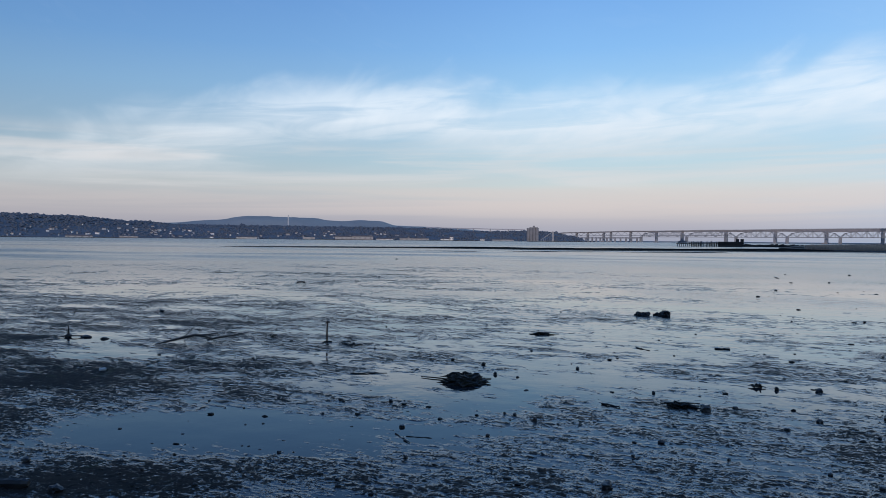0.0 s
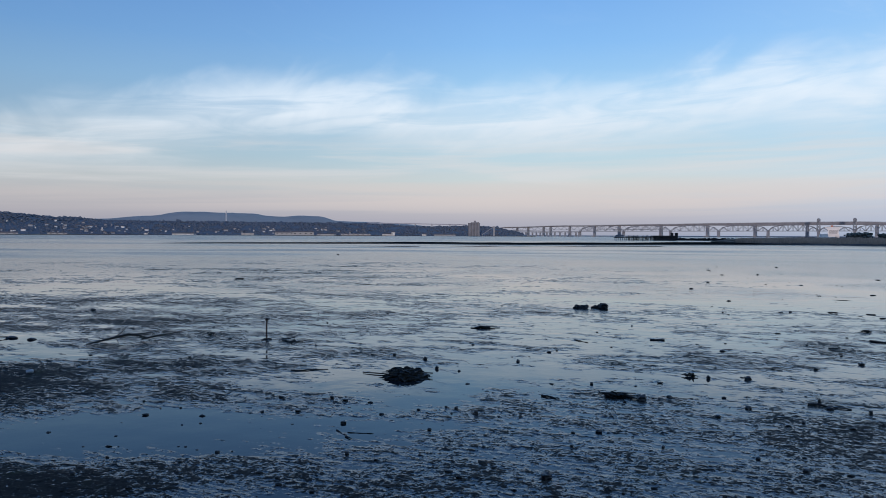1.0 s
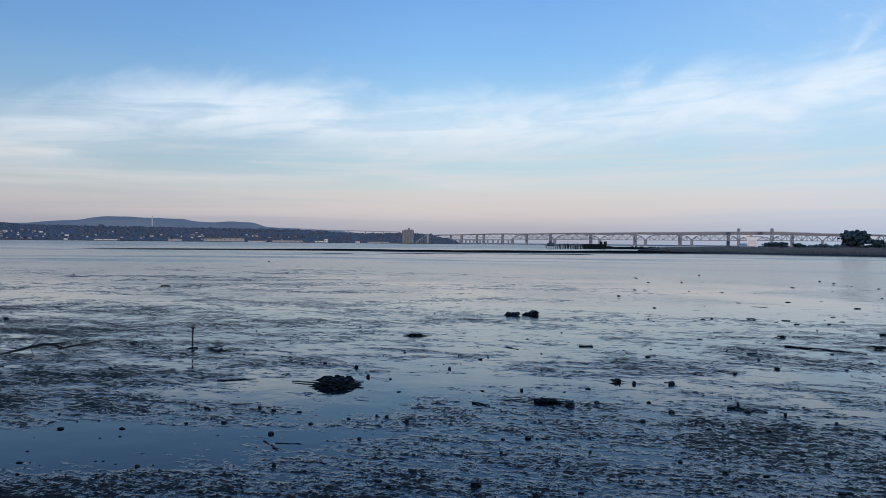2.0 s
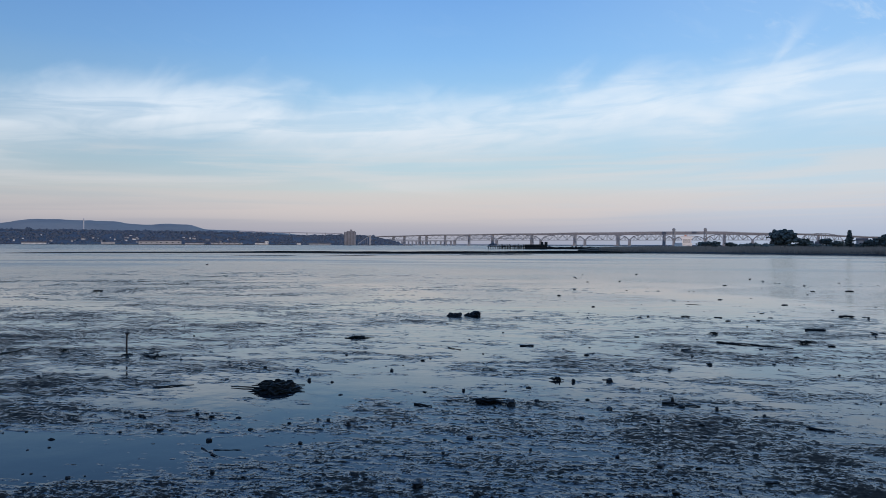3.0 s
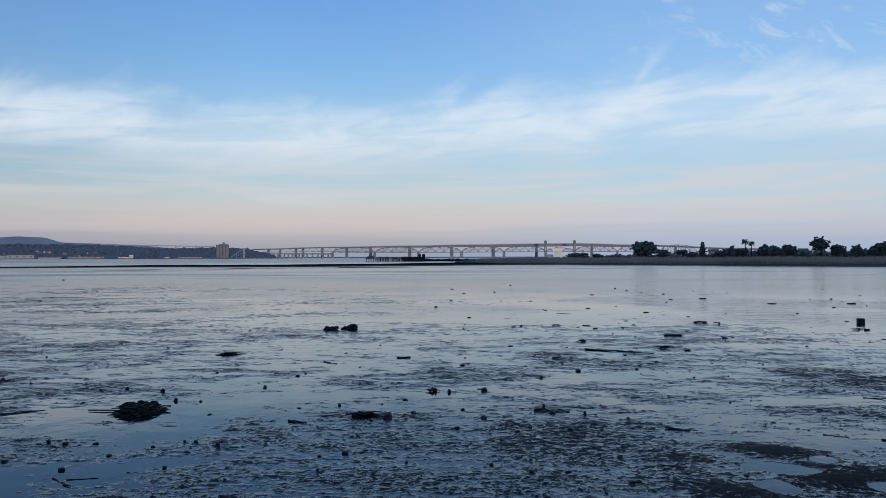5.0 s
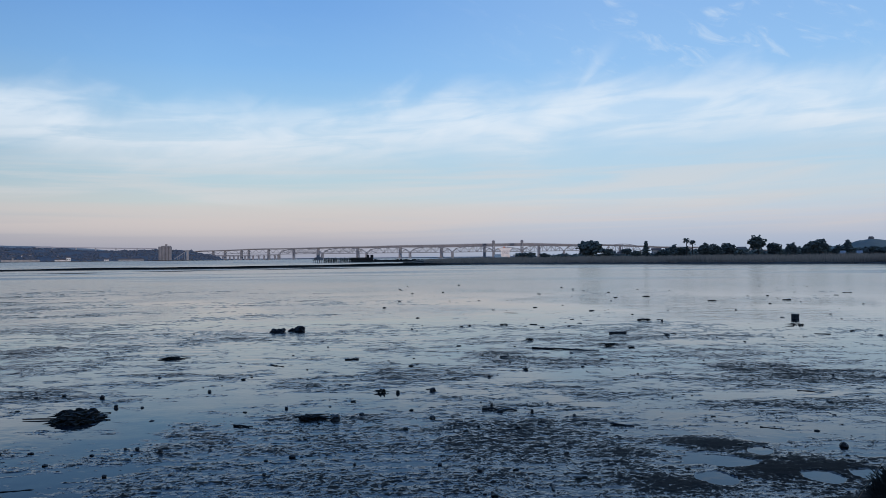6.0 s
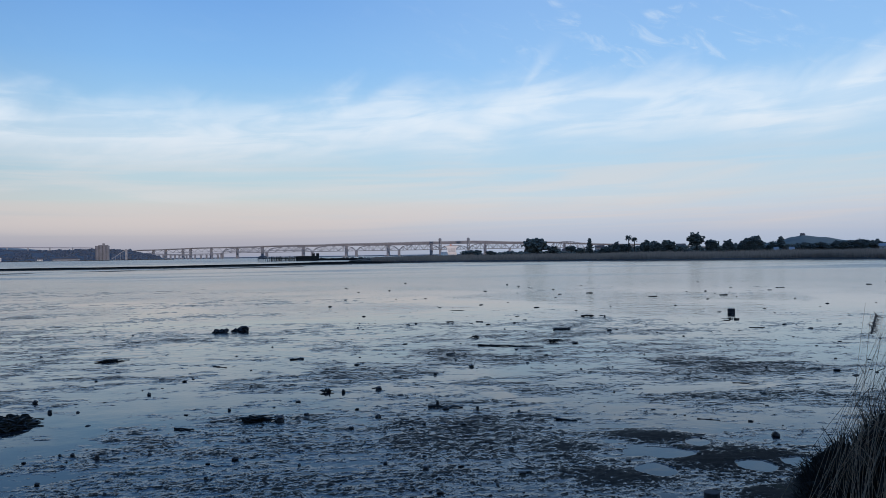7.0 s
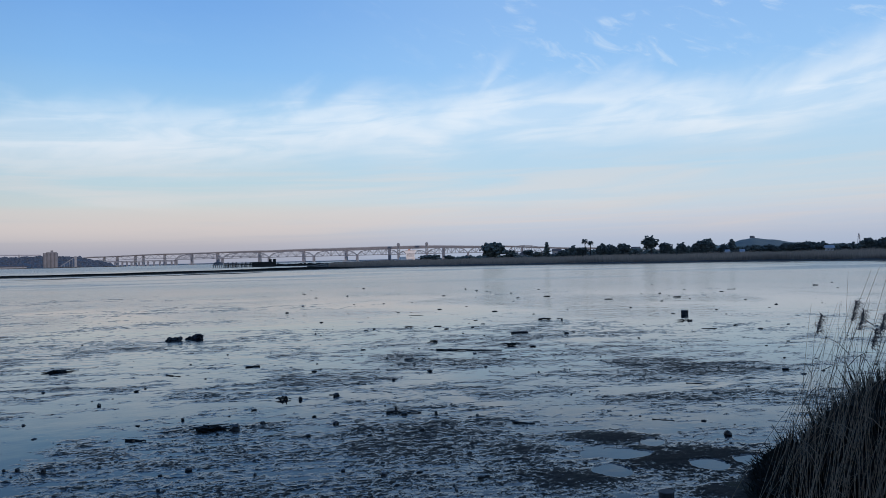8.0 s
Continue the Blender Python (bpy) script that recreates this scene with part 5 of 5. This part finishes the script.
# weed scraps
for x, y, n, r in [(-3.02, 15.57, 26, 0.14), (0.9, 11.0, 12, 0.08), (-0.1, 9.35, 22, 0.13), (4.9, 17.1, 14, 0.12), (6.3, 15.6, 18, 0.16), (13.2, 19.0, 12, 0.16), (-8.0, 13.0, 8, 0.12)]:
    scrap = Shape()
    for i in range(n):
        p = Vector((rw.gauss(0, r * 0.35), rw.gauss(0, r * 0.2), 0.008))
        scrap.tube([p, p + Vector((rw.gauss(0, 0.04), rw.gauss(0, 0.03), rw.uniform(0.0, 0.05))), p + Vector((rw.gauss(0, r * 0.8), rw.gauss(0, r * 0.4), rw.uniform(-0.01, 0.04)))], [0.009, 0.011, 0.005], 5)
    ob = thing("weed_scrap", scrap, M_WEED, "small tangle of dark weed and twigs", "seaweed", "weed scraps")
    ob.matrix_world = pose(x, y, floor_z(x, y))

# two dark boulders in the shallows
for (x, y), blobs in [((-1.22, 20.57), [(-0.13, 0.0, 0.07, 0.085), (0.0, 0.02, 0.085, 0.095), (0.11, 0.0, 0.09, 0.09), (-0.2, 0.01, 0.055, 0.05)]),
                      ((-0.74, 20.78), [(0.1, 0.0, 0.12, 0.125), (0.0, 0.03, 0.08, 0.09), (-0.11, 0.0, 0.07, 0.075), (-0.19, 0.0, 0.07, 0.045)])]:
    s = Shape()
    for bx, by, bz_, r in blobs:
        s.blob((bx, by, bz_ * 0.75), r * 0.8, rw, (1.1, 1.0, 0.9), 0.35, 3)
    ob = thing("boulder", s, M_STONE, "dark lumpy weed-covered boulder in shallow water", "boulder", "boulders in the shallows")
    ob.matrix_world = pose(x, y, -0.03)

# litter at the western end: boards, upright snag, bottle
log(-5.12, 4.42, 0.34, 0.13, 12, "thick black waterlogged timber lying on the mud", "board")
log(-11.68, 11.44, 0.62, 0.035, 38, "long thin board lying in the water", "board")
stump = thing("snag", None, None, "small upright rotten root snag in the water", "snag")
zs = floor_z(-11.74, 11.47)
part("root", Shape().blob((-11.76, 11.5, zs + 0.03), 0.05, rw, (1.5, 1, 0.8), 0.4, 2), M_WOOD, stump)
part("spike", Shape().tube([(-11.76, 11.5, zs - 0.05), (-11.755, 11.5, zs + 0.12), (-11.76, 11.5, zs + 0.24)], [0.03, 0.02, 0.006], 6), M_WOOD, stump)
lump = thing("stone", Shape().blob((0, 0, 0.02), 0.07, rw, (1.6, 1, 0.5), 0.4, 2), M_STONE, "rough dark wet stone half sunk in mud", "stone", "stones on the mud")
lump.matrix_world = pose(-11.42, 11.62, floor_z(-11.42, 11.62))
zb = floor_z(-8.26, 8.72)
bottle = thing("bottle", None, None, "small cloudy plastic bottle half sunk in mud", "bottle")
bottle.matrix_world = pose(-8.26, 8.72, zb + 0.02, 0, 84, 40)
part("body", Shape().tube([(0, 0, -0.05), (0, 0, -0.045), (0, 0, 0.03), (0, 0, 0.05)], [0.024, 0.028, 0.028, 0.012], 12), M_BOTTLE, bottle)
part("cap", Shape().tube([(0, 0, 0.05), (0, 0, 0.068)], [0.014, 0.014], 10), M_STONE, bottle, "dark screw cap")

# cut posts
def post(x, y, w, h, turn, label):
    root = thing("post", None, None, label, "post", "cut posts")
    root.matrix_world = pose(x, y, floor_z(x, y), 1.5, -1, turn)
    s = Shape()
    sides = 14
    s.tube([(0, 0, -0.25), (0, 0, h * 0.4), (0, 0, h * 0.97)], [w * 0.50, w * 0.48, w * 0.49], sides)
    part("shaft", s, M_POST, root)
    cap = Shape()
    cap.tube([(0, 0, h * 0.965), (0, 0, h)], [w * 0.485, w * 0.44], sides)
    part("cut_top", cap, M_POST, root, "splintered cut end")


post(14.47, 20.94, 0.24, 0.15, 20, "short cut timber post standing in the shallows")
post(3.46, 5.18, 0.125, 0.12, 10, "small rotten post stub in the mud")

# ---------------------------------------------------------------- reeds on the bank
R_R = random.Random(61)
bush_top = table([(-39.6, 0.0), (-40.6, 0.16), (-41.6, 0.30), (-42.8, 0.42), (-43.6, 0.52), (-45.0, 0.72), (-46.4, 0.92), (-47.8, 1.06), (-53, 1.18)])
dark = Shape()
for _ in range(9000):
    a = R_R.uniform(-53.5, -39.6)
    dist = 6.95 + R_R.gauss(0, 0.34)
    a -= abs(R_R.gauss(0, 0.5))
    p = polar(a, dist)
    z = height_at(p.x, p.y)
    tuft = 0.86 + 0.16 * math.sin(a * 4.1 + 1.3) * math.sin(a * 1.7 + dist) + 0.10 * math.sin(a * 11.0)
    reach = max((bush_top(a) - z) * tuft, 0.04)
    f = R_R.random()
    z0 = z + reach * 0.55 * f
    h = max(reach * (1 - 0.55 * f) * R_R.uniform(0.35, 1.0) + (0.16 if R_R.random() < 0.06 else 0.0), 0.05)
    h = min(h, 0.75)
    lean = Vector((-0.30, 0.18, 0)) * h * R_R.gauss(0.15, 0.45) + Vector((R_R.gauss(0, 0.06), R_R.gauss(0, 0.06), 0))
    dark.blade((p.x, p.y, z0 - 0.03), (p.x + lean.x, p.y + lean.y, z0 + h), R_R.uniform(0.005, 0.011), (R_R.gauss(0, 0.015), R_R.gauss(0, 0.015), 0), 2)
# near-black filler clumps added to darken the gaps between the stems
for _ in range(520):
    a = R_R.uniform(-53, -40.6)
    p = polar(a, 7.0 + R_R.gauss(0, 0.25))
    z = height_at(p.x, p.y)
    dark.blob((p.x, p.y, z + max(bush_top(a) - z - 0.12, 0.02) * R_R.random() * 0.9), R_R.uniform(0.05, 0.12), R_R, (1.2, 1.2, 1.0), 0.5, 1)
thing("marsh_stems", dark, M_REED_DARK, "dense dark dead stems with near-black filler clumps on the bank", "reeds", kind="stuff")


def rightward(a, k):
    """A step across the line of sight at an azimuth."""
    return Vector((math.cos(radians(a)), math.sin(radians(a)), 0)) * k


pale = Shape()
for i in range(240):
    a = -43.6 - 10.3 * R_R.random() ** 0.42
    dist = R_R.uniform(5.0, 6.6)
    p = polar(a, dist)
    z = height_at(p.x, p.y)
    k = min(max((-a - 42.3) / 3.5, 0.22), 1)
    h = k * R_R.uniform(0.3, 1.6)
    lean = rightward(a, R_R.gauss(0.16, 0.20) * h) + polar(a, R_R.gauss(0, 0.1) * h)
    if i % 5 < 3:
        z += R_R.uniform(0.1, 0.6) * k
        h *= 0.8
    pale.blade((p.x, p.y, z - 0.02), (p.x + lean.x, p.y + lean.y, z + h), R_R.uniform(0.0020, 0.0042), rightward(a, R_R.gauss(-0.03, 0.05)), 4)
for i in range(200):
    a = -43.2 - 9.5 * R_R.random() ** 0.8
    dist = R_R.uniform(5.3, 6.6)
    foot = polar(a, dist)
    top_el = R_R.uniform(-11.5, -3.2) if a < -44.5 else R_R.uniform(-12, -6.5)
    lean = rightward(a, R_R.gauss(0.22, 0.16))
    pale.blade((foot.x - lean.x, foot.y - lean.y, height_at(foot.x, foot.y) - 0.03), (foot.x, foot.y, 2 + dist * math.tan(radians(top_el))), R_R.uniform(0.0018, 0.0034), rightward(a, R_R.gauss(-0.03, 0.04)), 5)
for i in range(90):
    a = R_R.uniform(-52, -41.5)
    p = polar(a, R_R.uniform(5.0, 5.9))
    z = height_at(p.x, p.y)
    lean = rightward(a, R_R.uniform(-0.3, 0.7))
    pale.blade((p.x, p.y, z + 0.02), (p.x + lean.x, p.y + lean.y, z + R_R.uniform(0.08, 0.5)), 0.0030, (0, 0, R_R.uniform(0, 0.15)), 4)
thing("reed_thicket", pale, M_REED, "thicket of dry pale reed stems on the bank", "reeds", kind="stuff")


def reed(a, dist, top_el, lean, seed, plume):
    """A tall dry reed: stalk, leaf blades and a feathery plume; its tip stands at an azimuth and elevation."""
    rnd = random.Random(seed)
    root = thing("reed", None, None, "tall dry reed with drooping plume" if plume else "tall bare dry reed stalk", "reed", "tall reeds")
    top_at = polar(a, dist, 2 + dist * math.tan(radians(top_el)))
    foot = top_at - rightward(a, lean)
    z = height_at(foot.x, foot.y) - 0.04
    root.matrix_world = pose(foot.x, foot.y, z)
    tip = Vector((top_at.x - foot.x, top_at.y - foot.y, top_at.z - z))
    bend = rightward(a, rnd.gauss(-0.04, 0.03))
    part("stalk", Shape().blade((0, 0, 0), tip, rnd.uniform(0.0028, 0.0040), bend, 7), M_REED, root)
    for i in range(rnd.randint(1, 2)):
        f = rnd.uniform(0.35, 0.85)
        p = tip * f + bend * math.sin(math.pi * f)
        out_v = rightward(a, rnd.choice((-1, 1)) * rnd.uniform(0.08, 0.22))
        part("leaf", Shape().blade(p, p + out_v + Vector((0, 0, rnd.uniform(0.0, 0.16))), 0.0032, (0, 0, 0.04), 3), M_REED, root)
    if plume:
        pl = Shape()
        side = rightward(a, 1.0)
        for i in range(210):
            f = rnd.random()
            p = tip - Vector((0, 0, 0.13 * f)) + side * 0.03 * (1 - f)
            dv = (side * rnd.gauss(0.025, 0.035) + Vector((rnd.gauss(0, 0.020), rnd.gauss(0, 0.020), rnd.uniform(-0.06, 0.05)))) * rnd.uniform(0.4, 1.3)
            pl.blade(p, p + dv * 0.62, 0.0014, (0, 0, 0.008), 2)
        part("plume", pl, M_PLUME, root, "feathery brown seed plume")


REEDS = [(-43.0, 5.7, -4.3, 0.10, 1), (-42.7, 5.8, -3.6, 0.02, 0), (-43.6, 5.7, -5.6, 0.06, 0), (-45.0, 5.6, -1.4, 0.05, 0), (-45.1, 5.7, -3.4, 0.22, 1), (-45.5, 5.6, -4.0, 0.30, 1),
         (-46.2, 5.7, -5.2, 0.34, 1), (-46.7, 5.6, -4.2, 0.30, 1), (-46.3, 5.6, -1.4, 0.42, 0), (-46.8, 5.7, -1.1, 0.5, 0), (-47.4, 5.6, -1.0, 0.35, 0), (-47.6, 5.7, -3.0, 0.4, 1),
         (-48.4, 5.6, -1.6, 0.3, 1), (-49.2, 5.6, -1.2, 0.2, 0), (-44.2, 5.8, -6.0, 0.2, 0), (-50.2, 5.6, -2.2, 0.2, 1), (-46.0, 5.5, -6.6, 0.5, 0), (-47.2, 5.5, -6.0, 0.5, 0)]
for i, row in enumerate(REEDS):
    reed(row[0] - 1.0, *row[1:4], 500 + i, row[4])
